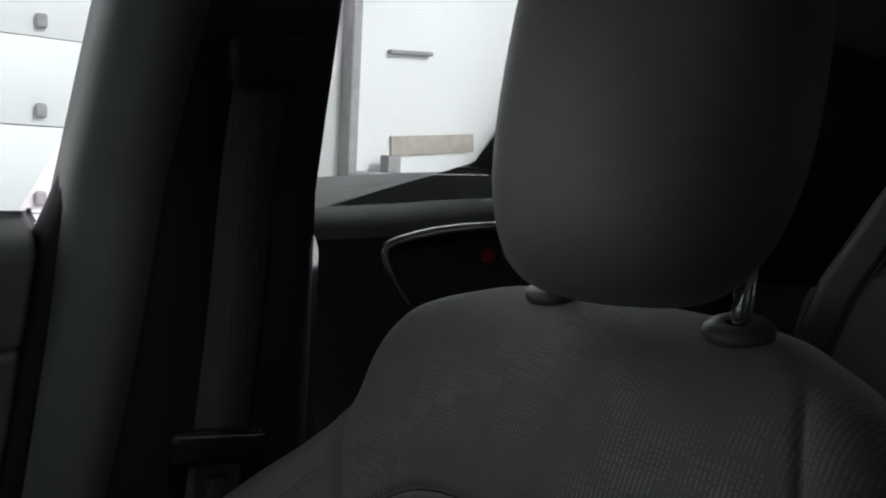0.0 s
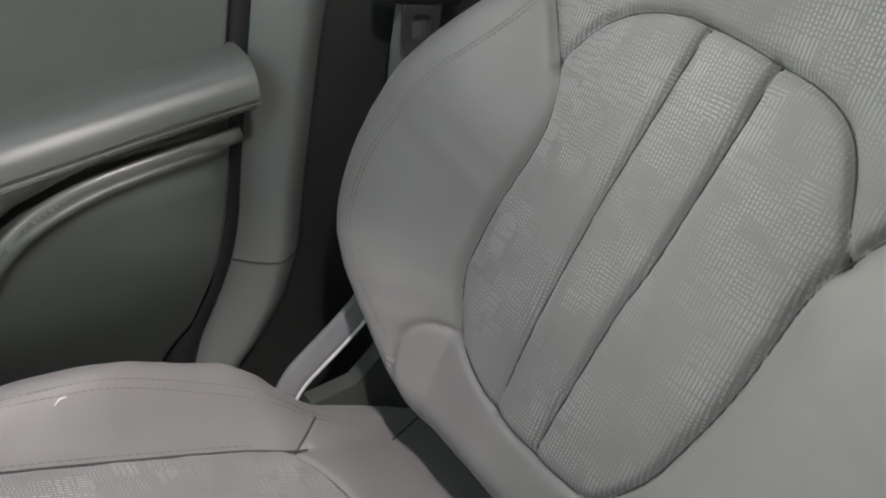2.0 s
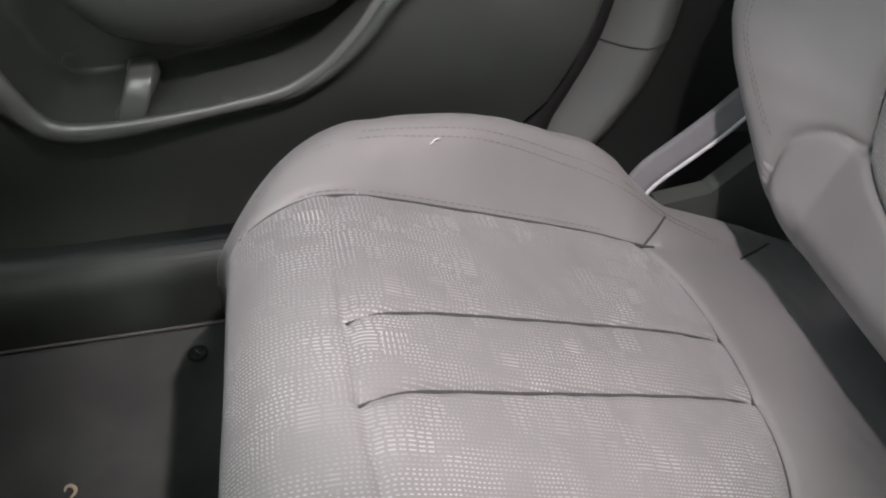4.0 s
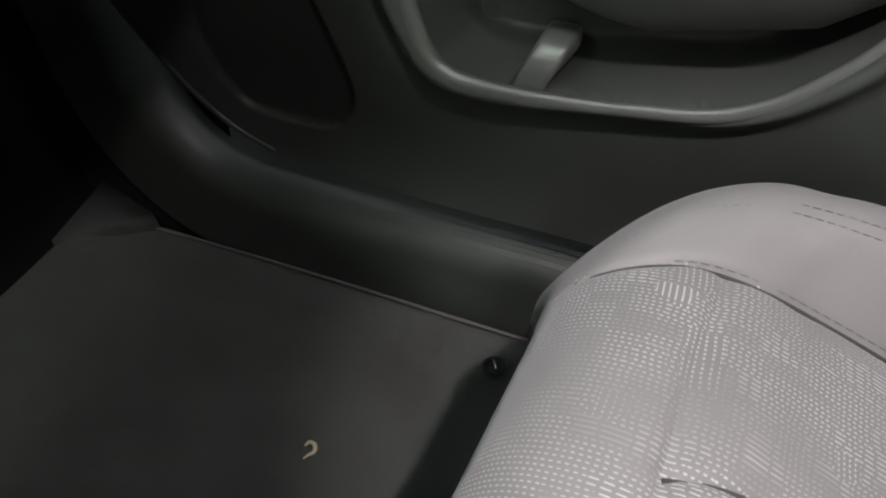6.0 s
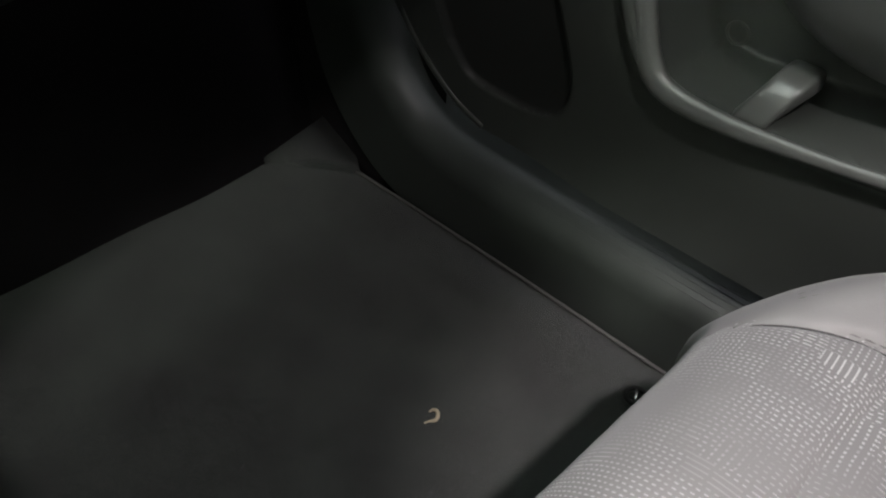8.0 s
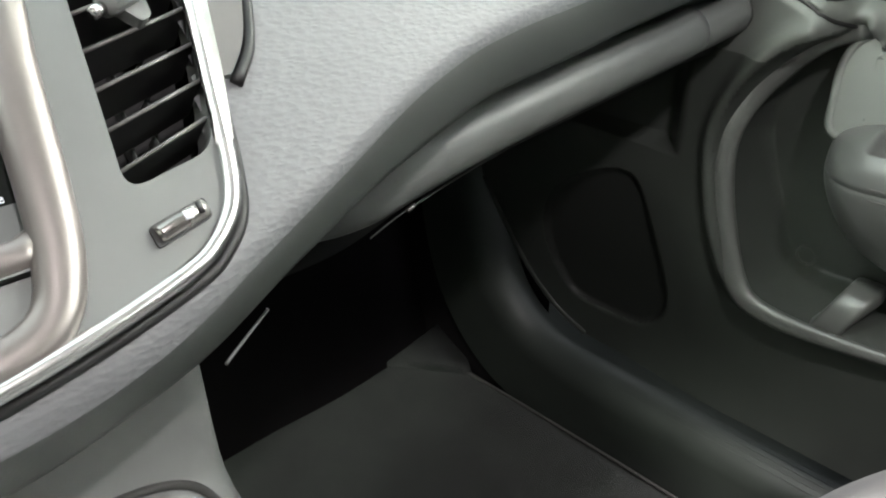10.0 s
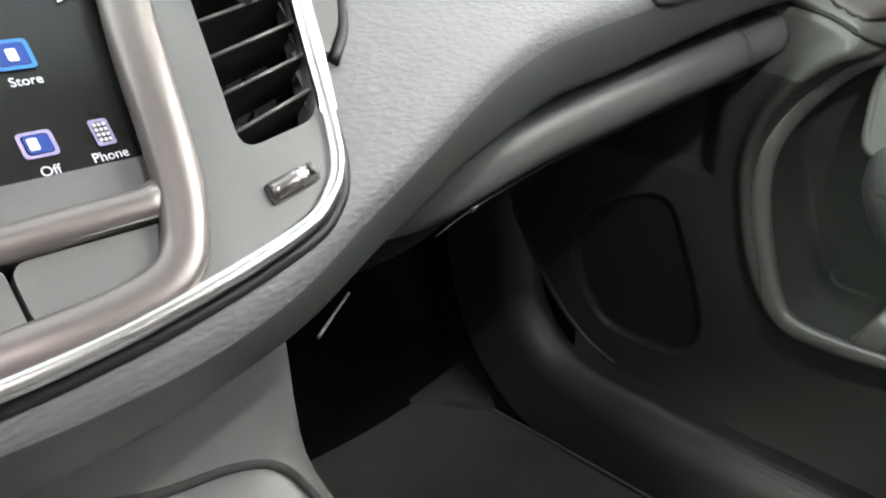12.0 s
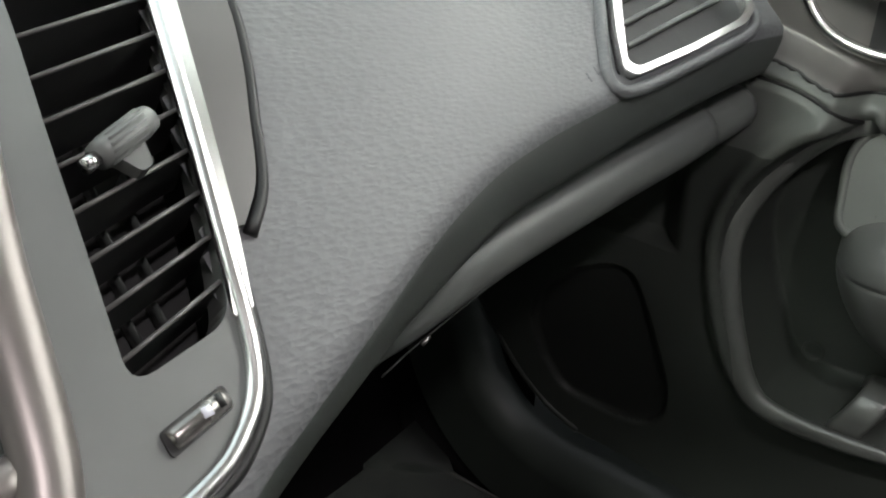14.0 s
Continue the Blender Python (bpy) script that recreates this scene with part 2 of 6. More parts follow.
M_ROLL = mat("roll_vinyl", (0.15, 0.156, 0.15), 0.37, var=0.06, scale=24, grain=900, bump=0.15, dist=0.0004)
M_SCREEN = mat("screen_glass", (0.018, 0.019, 0.018), 0.2, var=0.2, bump=0, wear=0.03)
M_BRUSHED = mat("brushed_grey_insert", (0.12, 0.112, 0.108), 0.36, metal=0.2, var=0.18, scale=14, grain=500, bump=0.12, dist=0.0003)
M_WHEEL = mat("dark_satin_metal", (0.30, 0.28, 0.27), 0.26, metal=0.9, var=0.05, bump=0.02)
M_RED = mat("red_plastic", (0.55, 0.05, 0.03), 0.35, bump=0)
M_GREY_INSERT = mat("grey_satin_insert", (0.115, 0.108, 0.106), 0.34, var=0.08, scale=20, bump=0.05)
M_GLASS = clear_glass("window_glass", (0.82, 0.9, 0.85))
M_SCREEN_GLASS = clear_glass("green_windscreen_glass", (0.80, 0.92, 0.83))
# nearly black glass, used to hold light out of the cabin
M_GLASS_BLOCK = clear_glass("light_block_glass", (0.04, 0.045, 0.04))
M_SILL = mat("sill_plastic", (0.040, 0.047, 0.041), 0.46, spec=0.55, var=0.12, scale=9, grain=900, bump=0.15, dist=0.0004)
# near-black colour that puts the footwell's shade into its panels
M_SHADE_BLACK = mat("shade_black", (0.014, 0.0125, 0.0135), 0.95, spec=0.1, grain=900, bump=0.6)
M_ICON = glowing("icon_white", (0.75, 0.75, 0.82), 0.10)
M_ICON_BLUE = glowing("icon_blue", (0.05, 0.22, 0.55), 0.08)
M_ICON_DEEP = glowing("icon_deep_blue", (0.02, 0.06, 0.28), 0.06)
M_ICON_VIOLET = glowing("icon_violet", (0.35, 0.30, 0.50), 0.08)
M_CRUMB = mat("crumb", (0.74, 0.64, 0.46), 0.8, bump=0.3)
M_WHITE = mat("white_painted_siding", (0.8, 0.8, 0.8), 0.6, var=0.04, scale=1.5, bump=0.1)
M_SIDE_GREY = mat("grey_trim_outdoors", (0.32, 0.31, 0.31), 0.7, bump=0.1)
M_TAN = mat("tan_board", (0.42, 0.38, 0.33), 0.7, bump=0.1)
M_GROUND = mat("pale_concrete", (0.5, 0.5, 0.5), 0.9, var=0.2, scale=1.2, grain=60, bump=0.4, dist=0.004)
M_PAINT = mat("car_paint", (0.12, 0.12, 0.13), 0.3, coat=0.6, bump=0)


# ---- building helpers ----
def empty(name, loc=(0, 0, 0)):
    ob = new(name)
    ob.empty_display_size = 0.05
    ob.location = loc
    return ob


def under(ob, parent):
    if parent is not None:
        ob.parent = parent
        bpy.context.view_layer.update()
        ob.matrix_parent_inverse = parent.matrix_world.inverted()
    return ob


def part(name, bm, material, parent=None, label="", smooth=True):
    """One mesh object from a bmesh (or a mesh), under a thing or a part."""
    if isinstance(bm, bmesh.types.BMesh):
        me = bpy.data.meshes.new(name)
        bmesh.ops.recalc_face_normals(bm, faces=bm.faces)
        bm.to_mesh(me)
        bm.free()
    else:
        me = bm
    for p in me.polygons:
        p.use_smooth = smooth
    me.materials.clear()
    me.materials.append(material)
    ob = new(name, me)
    if label:
        ob["label"] = label
    return under(ob, parent)


def grid_mesh(name, P, UV=None, mask=None):
    """A mesh from a grid of points P[j, i]; mask[j, i] picks its faces."""
    nj, ni = P.shape[:2]
    idx = np.arange(nj * ni).reshape(nj, ni)
    quads = np.stack([idx[:-1, :-1], idx[:-1, 1:], idx[1:, 1:], idx[1:, :-1]], -1).reshape(-1, 4)
    if mask is not None:
        quads = quads[mask.reshape(-1)]
    used, inv = np.unique(quads, return_inverse=True)
    quads = inv.reshape(-1, 4)
    co = P.reshape(-1, 3)[used]
    me = bpy.data.meshes.new(name)
    me.vertices.add(len(co))
    me.vertices.foreach_set("co", co.astype(np.float32).ravel())
    me.loops.add(quads.size)
    me.loops.foreach_set("vertex_index", quads.astype(np.int32).ravel())
    me.polygons.add(len(quads))
    me.polygons.foreach_set("loop_start", np.arange(0, quads.size, 4, dtype=np.int32))
    me.update(calc_edges=True)
    if UV is not None:
        lay = me.uv_layers.new(name="UVMap")
        lay.data.foreach_set("uv", UV.reshape(-1, 2)[used][quads.ravel()].astype(np.float32).ravel())
    me.polygons.foreach_set("use_smooth", np.ones(len(quads), dtype=bool))
    me.validate()
    return me


def smooth_line(pts, n=120):
    """A smooth curve through points (centripetal Catmull-Rom), with n even steps."""
    p = np.array(pts, float)
    p = np.vstack([2 * p[0] - p[1], p, 2 * p[-1] - p[-2]])
    out = []
    for k in range(1, len(p) - 2):
        a, b, c, d = p[k - 1], p[k], p[k + 1], p[k + 2]
        for t in np.linspace(0, 1, 14, endpoint=False):
            out.append(0.5 * (2 * b + (c - a) * t + (2 * a - 5 * b + 4 * c - d) * t * t + (3 * b - a - 3 * c + d) * t ** 3))
    out.append(p[-2])
    out = np.array(out)
    s = np.r_[0, np.cumsum(np.linalg.norm(np.diff(out, axis=0), axis=1))]
    t = np.linspace(0, s[-1], n)
    return np.stack([np.interp(t, s, out[:, k]) for k in range(out.shape[1])], -1)


def far_from(line, U, W):
    """How far the points (U, W) of a plane are from a curve in it."""
    best = np.full(U.shape, 9.0)
    for (ax, ay), (bx, by) in zip(line[:-1], line[1:]):
        dx, dy = bx - ax, by - ay
        t = np.clip(((U - ax) * dx + (W - ay) * dy) / (dx * dx + dy * dy + 1e-12), 0, 1)
        best = np.minimum(best, np.hypot(U - ax - t * dx, W - ay - t * dy))
    return best


def inside(poly, U, W):
    hit = np.zeros(U.shape, bool)
    for (ax, ay), (bx, by) in zip(poly, np.roll(poly, -1, axis=0)):
        if ay != by:
            hit ^= ((ay > W) != (by > W)) & (U < (bx - ax) * (W - ay) / (by - ay) + ax)
    return hit


def ss(a, b, x):
    t = np.clip((x - a) / (b - a), 0, 1)
    return t * t * (3 - 2 * t)


def tube(name, pts, radius, material, parent=None, label="", sides=10, flat=1.0, up=(0, 0, 1), closed=False, taper=None):
    """A round or flattened tube along a curve of points."""
    p = np.array(pts, float)
    n = len(p)
    bm = bmesh.new()
    rings = []
    for k in range(n):
        a, b = (p[(k - 1) % n], p[(k + 1) % n]) if closed else (p[max(k - 1, 0)], p[min(k + 1, n - 1)])
        t = Vector(b - a).normalized()
        s = t.cross(Vector(up)).normalized()
        u = s.cross(t)
        r = radius * (taper[k] if taper is not None else 1)
        rings.append([bm.verts.new(Vector(p[k]) + s * r * math.cos(w) + u * r * flat * math.sin(w))
                      for w in (2 * math.pi * i / sides for i in range(sides))])
    for k in range(n if closed else n - 1):
        a, b = rings[k], rings[(k + 1) % n]
        for i in range(sides):
            bm.faces.new((a[i], a[(i + 1) % sides], b[(i + 1) % sides], b[i]))
    if not closed:
        bm.faces.new(rings[0][::-1])
        bm.faces.new(rings[-1])
    return part(name, bm, material, parent, label)


def box(name, size, m, material, parent=None, label="", bevel=0.003, segments=3):
    bm = bmesh.new()
    bmesh.ops.create_cube(bm, size=1, matrix=Matrix.Diagonal((*size, 1)))
    if bevel:
        bmesh.ops.bevel(bm, geom=bm.edges[:], offset=bevel, segments=segments, profile=0.5, affect="EDGES")
    bm.transform(m)
    return part(name, bm, material, parent, label)


def plate(name, outline, holes, thick, to3d, material, parent=None, label="", bevel=0.0, smooth=False):
    """A flat plate with holes, from outlines in a plane; to3d(a, b, off) places it."""
    bm = bmesh.new()
    loops, edges = [], []
    for line in (outline, *holes):
        vs = [bm.verts.new((a, b, 0)) for a, b in line]
        loops.append(vs)
        edges += [bm.edges.new((vs[k], vs[(k + 1) % len(vs)])) for k in range(len(vs))]
    bmesh.ops.triangle_fill(bm, use_beauty=True, use_dissolve=False, edges=edges)
    faces = bm.faces[:]
    ext = bmesh.ops.extrude_face_region(bm, geom=faces)
    for v in (g for g in ext["geom"] if isinstance(g, bmesh.types.BMVert)):
        v.co.z = -thick
    for v in bm.verts:
        v.co = Vector(to3d(v.co.x, v.co.y, v.co.z))
    return part(name, bm, material, parent, label, smooth)


def stitches(name, pts, radius, material, parent=None, label="", dash=0.0042, gap=0.0016):
    """A row of short threads along a curve, as one mesh."""
    p = np.array(pts, float)
    s = np.r_[0, np.cumsum(np.linalg.norm(np.diff(p, axis=0), axis=1))]
    bm = bmesh.new()
    a = 0.0
    while a + dash < s[-1]:
        q = [Vector([np.interp(a + f * dash, s, p[:, c]) for c in range(3)]) for f in (0, 0.5, 1)]
        t = (q[2] - q[0]).normalized()
        u = t.cross(Vector((0.3, 0.2, 1))).normalized()
        w = t.cross(u)
        rings = [[bm.verts.new(c + (u * math.cos(k * math.tau / 5) + w * math.sin(k * math.tau / 5)) * r) for k in range(5)] for c, r in zip(q, (radius * 0.6, radius, radius * 0.6))]
        for x, y in zip(rings[:-1], rings[1:]):
            for k in range(5):
                bm.faces.new((x[k], x[(k + 1) % 5], y[(k + 1) % 5], y[k]))
        a += dash + gap
    return part(name, bm, material, parent, label)


def ribbon(name, pts, sides, width, thick, material, parent=None, label=""):
    """A strap along points; sides: the direction across it at each point."""
    bm = bmesh.new()
    p = np.array(pts, float)
    rows = []
    for k in range(len(p)):
        t = Vector(p[min(k + 1, len(p) - 1)] - p[max(k - 1, 0)]).normalized()
        s = Vector(sides[k]).normalized()
        nrm = t.cross(s).normalized() * thick / 2
        s = s * width / 2
        c = Vector(p[k])
        rows.append([bm.verts.new(c + a) for a in (s + nrm, s * 0.5 + nrm * 1.15, -s * 0.5 + nrm * 1.15, -s + nrm, -s - nrm, s - nrm)])
    for a, b in zip(rows[:-1], rows[1:]):
        for i in range(6):
            bm.faces.new((a[i], a[(i + 1) % 6], b[(i + 1) % 6], b[i]))
    bm.faces.new(rows[0][::-1])
    bm.faces.new(rows[-1])
    return part(name, bm, material, parent, label)


def lettering(name, text, size, m, material, parent=None, label=""):
    cu = bpy.data.curves.new(name, "FONT")
    cu.body, cu.size, cu.align_x, cu.extrude = text, size, "CENTER", 0.0001
    tmp = bpy.data.objects.new(name, cu)
    scene.collection.objects.link(tmp)
    bpy.context.view_layer.update()
    me = bpy.data.meshes.new_from_object(tmp.evaluated_get(bpy.context.evaluated_depsgraph_get()))
    bpy.data.objects.remove(tmp)
    me.transform(m)
    return part(name, me, material, parent, label, smooth=False)


def round_poly(pts, r, n=6):
    """A closed outline with its corners rounded."""
    p = np.array(pts, float)
    out = []
    for k in range(len(p)):
        a, b, c = p[k - 1], p[k], p[(k + 1) % len(p)]
        u, v = a - b, c - b
        lu, lv = np.linalg.norm(u), np.linalg.norm(v)
        q = min(r, lu * 0.45, lv * 0.45)
        s, e = b + u / lu * q, b + v / lv * q
        for t in np.linspace(0, 1, n):
            out.append(tuple((1 - t) ** 2 * s + 2 * t * (1 - t) * b + t * t * e))
    return out


# ---- outdoors: a white building beside the car and the ground ----
def outdoors():
    bm = bmesh.new()
    bmesh.ops.create_grid(bm, x_segments=60, y_segments=60, size=300)
    ground = part("ground", bm, M_GROUND, None, smooth=False)
    tagged(ground, "pale worn concrete ground around the parked car", "ground", kind="structure")
    wall = box("wall_building", (0.2, 30, 6), pose(4.3, -2, 3), M_WHITE, bevel=0)
    tagged(wall, "white wall of the building beside the car", "wall", kind="structure")
    # wide white boards, each lapping over the next
    for k in range(12):
        box("siding_board", (0.03, 9.0, 0.395), pose(4.18, 3.0, 0.22 + 0.40 * k, 0, -1.6, 0), M_WHITE, wall, bevel=0.004, segments=1)
    for k in range(8):
        for y in (-0.745, 0.8):
            box("siding_clip", (0.03, 0.05, 0.065), pose(4.15, y, 0.49 + 0.40 * k), M_SIDE_GREY, wall, "small grey clip", bevel=0.012)
    box("door_post", (0.12, 0.06, 3.2), pose(4.14, -2.375, 1.6), M_SIDE_GREY, wall, "grey door post", bevel=0.01)
    door = box("building_door", (0.06, 1.5, 1.9), pose(4.15, -3.17, 2.03), M_WHITE, None, bevel=0.01)
    tagged(door, "white service door in the white building", "door", kind="structure")
    box("push_bar", (0.05, 0.31, 0.025), pose(4.10, -2.76, 1.793, -4, 0, 0), M_SIDE_GREY, door, "grey horizontal bar", bevel=0.008)
    box("kick_plate", (0.02, 0.64, 0.115), pose(4.11, -2.97, 1.265, -5, 0, 0), M_TAN, door, "tan kick plate", bevel=0.004)
    dock = box("loading_step", (0.6, 2.2, 1.08), pose(3.9, -3.45, 0.54), M_GROUND, None, bevel=0.015)
    tagged(dock, "pale concrete step below the white service door", "step", kind="structure")
    block = box("concrete_block", (0.09, 0.09, 0.10), pose(4.0, -2.58, 1.13), M_SIDE_GREY, None, bevel=0.008)
    tagged(block, "small grey concrete block on the step by the door", "block")


outdoors()


# ---- the cabin's shell: carpet, sill, roof, pillars, windows ----
def strip(name, rows, material, parent=None, label=""):
    """A surface through rows of points that all have the same count."""
    return part(name, grid_mesh(name, np.array(rows, float)), material, parent, label)


def floor_z(x, y):
    return 0.28 + 0.0015 * np.sin(x * 31 + y * 17) + 0.002 * np.sin(x * 13 - y * 9)


def cabin_floor():
    xs, ys = np.linspace(-0.85, 0.757, 90), np.linspace(-1.0, 1.03, 110)
    P = np.array([[(x, y, floor_z(x, y)) for x in xs] for y in ys])
    fl = part("floor", grid_mesh("floor", P), M_CARPET)
    tagged(fl, "dark worn carpet on the floor of the passenger footwell", "carpet", kind="structure")
    # the toe board and the side of the tunnel
    P = np.array([[(x, y, z) for x in np.linspace(-0.85, 0.8, 30)] for y, z in ((1.03, 0.27), (1.045, 0.33), (1.09, 0.5), (1.12, 0.95))])
    toe = part("wall_toe_board", grid_mesh("wall_toe_board", P), M_SHADE_BLACK)
    tagged(toe, "toe board at the front of the footwell, blackened for shade", "toe board", kind="structure")
    # corner piece of carpet where the sill sweeps up
    bm = bmesh.new()
    a = [bm.verts.new(p) for p in ((0.686, 1.033, 0.287), (0.752, 0.935, 0.287), (0.765, 0.955, 0.292), (0.7655, 1.016, 0.320))]
    bm.faces.new(a)
    ext = bmesh.ops.extrude_face_region(bm, geom=bm.faces[:])
    for v in ext["geom"]:
        if isinstance(v, bmesh.types.BMVert):
            v.co.z -= 0.02
    part("carpet_corner", bm, M_CARPET, fl, "turned-up corner of the carpet")
    edge = smooth_line([(0.751, 0.2, 0.2845), (0.752, 0.5, 0.2845), (0.754, 0.7, 0.2845), (0.753, 0.86, 0.285), (0.750, 0.94, 0.286)], 60)
    tube("carpet_binding", edge, 0.0022, mat("carpet_binding", (0.13, 0.128, 0.12), 0.9, bump=0.3), fl, "grey bound edge", sides=6)


def sill():
    """Rounded trim along the carpet that sweeps up at the front; built along its crest."""
    crest = smooth_line([(-0.35, 0.380), (0.30, 0.380), (0.60, 0.380), (0.74, 0.380), (0.81, 0.3815), (0.856, 0.392), (0.888, 0.416), (0.910, 0.448), (0.928, 0.505), (0.940, 0.58), (0.948, 0.72)], 150)
    t = np.gradient(crest, axis=0)
    t = t / np.linalg.norm(t, axis=1)[:, None]
    nrm = np.stack([-t[:, 1], t[:, 0]], -1)
    arc = [(0.802 - 0.041 * math.cos(w), -0.042 * (1 - math.sin(w))) for w in np.linspace(0.0, math.pi / 2, 14)]
    sec = smooth_line([(0.757, -0.108), (0.7575, -0.088), (0.759, -0.066)] + arc + [(0.83, 0.0), (0.90, 0.0)], 56)
    P = np.array([[(x, c[0] + o * n[0], c[1] + o * n[1]) for x, o in sec] for c, n in zip(crest, nrm)])
    s = part("sill", grid_mesh("sill", P), M_SILL)
    tagged(s, "dark ribbed plastic sill trim beside the carpet", "sill trim", kind="structure")
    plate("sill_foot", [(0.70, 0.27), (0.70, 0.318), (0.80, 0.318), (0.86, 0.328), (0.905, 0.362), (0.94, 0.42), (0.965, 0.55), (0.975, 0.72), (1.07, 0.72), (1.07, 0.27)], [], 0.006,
          lambda a, b, o: (0.7665 - o, a, b), M_SHADE_BLACK, s, "lower flank, blackened for shade")
    for k in range(5):
        w = 0.80 + 0.15 * k
        x, o = 0.802 - 0.0412 * math.cos(w), -0.042 * (1 - math.sin(w)) + 0.0002
        tube("rib", [(x, c[0] + o * n[0], c[1] + o * n[1]) for c, n in zip(crest[:104:3], nrm[:104:3])], 0.0007, M_SILL, s, sides=6, taper=list(np.interp(np.arange(35), (0, 22, 34), (1, 1, 0.05))))


def kick_panel():
    # the side of the footwell ahead of the door, its shade put into the colour
    ys, zs = np.linspace(0.86, 1.2, 30), np.linspace(0.27, 0.99, 30)
    P = np.array([[(0.81, y, z) for y in ys] for z in zs])
    k = part("wall_kick_panel", grid_mesh("wall_kick_panel", P), M_SHADE_BLACK)
    tagged(k, "kick panel at the side of the footwell, blackened for shade", "kick panel", kind="structure")


def shell():
    # roof with its lining
    xs, ys = np.linspace(-0.62, 0.62, 40), np.linspace(-1.35, 0.55, 40)
    P = np.array([[(x, y, 1.46 - 0.16 * (x / 0.62) ** 4 * 0.5 - 0.05 * ((y + 0.4) / 0.95) ** 2) for x in xs] for y in ys])
    roof = part("ceiling", grid_mesh("ceiling", P), M_HEADLINER)
    tagged(roof, "pale grey cloth headliner of the car", "headliner", kind="structure")
    sol = roof.modifiers.new("thick", "SOLIDIFY")
    sol.thickness = 0.03
    # driver's side wall below the window, and its pillar
    left = box("wall_left", (0.06, 2.6, 0.85), pose(-0.88, -0.15, 0.62), M_DARK, bevel=0.02)
    tagged(left, "dark trim on the driver's side of the cabin", "side trim", kind="structure")
    for k, (a, b) in enumerate((((-0.86, -0.30, 1.0), (-0.62, -0.30, 1.42)), ((-0.86, 1.05, 1.02), (-0.60, 0.52, 1.40)), ((-0.86, -1.0, 1.0), (-0.58, -1.25, 1.38)))):
        t = tube("pillar_left_%d" % (k + 1), smooth_line([a, ((a[0] + b[0]) / 2 - 0.03, (a[1] + b[1]) / 2, (a[2] + b[2]) / 2), b], 20), 0.05, M_PILLAR, sides=12)
        tagged(t, "dark plastic trimmed pillar on the driver's side", "pillar", kind="structure")
    # passenger side: windscreen pillar and rear pillar
    for k, (a, b) in enumerate((((0.80, 1.0, 1.02), (0.62, 0.50, 1.40)), ((0.78, -0.98, 1.05), (0.60, -1.28, 1.38)))):
        t = tube("pillar_right_%d" % (k + 1), smooth_line([a, ((a[0] + b[0]) / 2 + 0.03, (a[1] + b[1]) / 2, (a[2] + b[2]) / 2), b], 20), 0.055 + 0.05 * k, M_DARK, sides=14)
        tagged(t, "dark plastic trimmed pillar on the passenger's side", "pillar", kind="structure")
    # roof rails join the pillars
    for s in (-1, 1):
        t = tube("trim_roof_rail_%d" % (1 if s > 0 else 2), smooth_line([(s * 0.62, 0.52, 1.40), (s * 0.64, -0.2, 1.42), (s * 0.6, -1.28, 1.38)], 30), 0.035, M_HEADLINER, sides=10)
        tagged(t, "pale headliner rail along the roof's edge", "roof rail", kind="structure")
    # body panels outside the cabin, front and rear
    cowl = box("wall_cowl", (1.7, 0.5, 0.1), pose(0, 1.25, 0.93), M_BLACK, bevel=0.02)
    tagged(cowl, "black cowl below the windscreen", "cowl", kind="structure")
    back = box("wall_parcel_shelf", (1.4, 0.5, 0.06), pose(0, -1.35, 1.0), M_DARK, bevel=0.02)
    tagged(back, "dark parcel shelf behind the rear seat", "parcel shelf", kind="structure")
    back2 = box("wall_rear", (1.7, 0.05, 0.9), pose(0, -1.62, 0.6), M_DARK, bevel=0.01)
    tagged(back2, "dark trim at the rear of the cabin", "rear trim", kind="structure")
    under_floor = box("wall_underbody", (1.75, 3.0, 0.04), pose(0, -0.2, 0.22), M_BLACK, bevel=0.01)
    tagged(under_floor, "black underbody of the car", "underbody", kind="structure")
    side = box("wall_right", (0.05, 3.0, 0.74), pose(0.93, -0.2, 0.63), M_PAINT, bevel=0.02)
    tagged(side, "dark painted outer skin of the car's side", "car side", kind="structure")

    def pane(name, corners, glass=M_GLASS):
        bm = bmesh.new()
        bm.faces.new([bm.verts.new(c) for c in corners])
        ob = part(name, bm, glass, smooth=False)
        ob.visible_shadow = glass is not M_GLASS
        tagged(ob, "tinted car window glass", "window", kind="structure")
    bm = bmesh.new()
    for quad in (((0.80, -0.90, 0.98), (0.53, -1.12, 0.98), (0.53, -1.12, 1.22), (0.80, -0.92, 1.10)), ((0.80, -0.92, 1.10), (0.53, -1.12, 1.22), (0.50, -1.20, 1.42), (0.64, -1.08, 1.42)), ((0.80, -0.90, 0.40), (0.58, -1.32, 0.40), (0.58, -1.32, 1.02), (0.80, -0.90, 0.985))):
        bm.faces.new([bm.verts.new(c) for c in quad])
    q = part("wall_right_quarter", bm, M_BLACK, smooth=False)
    tagged(q, "dark trimmed rear quarter pillar on the passenger's side", "rear pillar", kind="structure")
    pane("window_1", [(0.80, 0.95, 1.03), (0.80, 0.04, 1.05), (0.66, -0.12, 1.40), (0.64, 0.48, 1.40)])
    pane("window_2", [(0.80, -0.24, 1.07), (0.79, -0.95, 1.1), (0.64, -1.2, 1.37), (0.66, -0.26, 1.40)])
    # the driver's window, out of view, is darkened to block light from that side
    pane("window_3", [(-0.86, 0.95, 1.03), (-0.86, -0.24, 1.05), (-0.64, -0.24, 1.40), (-0.62, 0.48, 1.40)], M_GLASS_BLOCK)
    # the rear quarter on the driver's side is closed by an added panel that blocks light
    bm = bmesh.new()
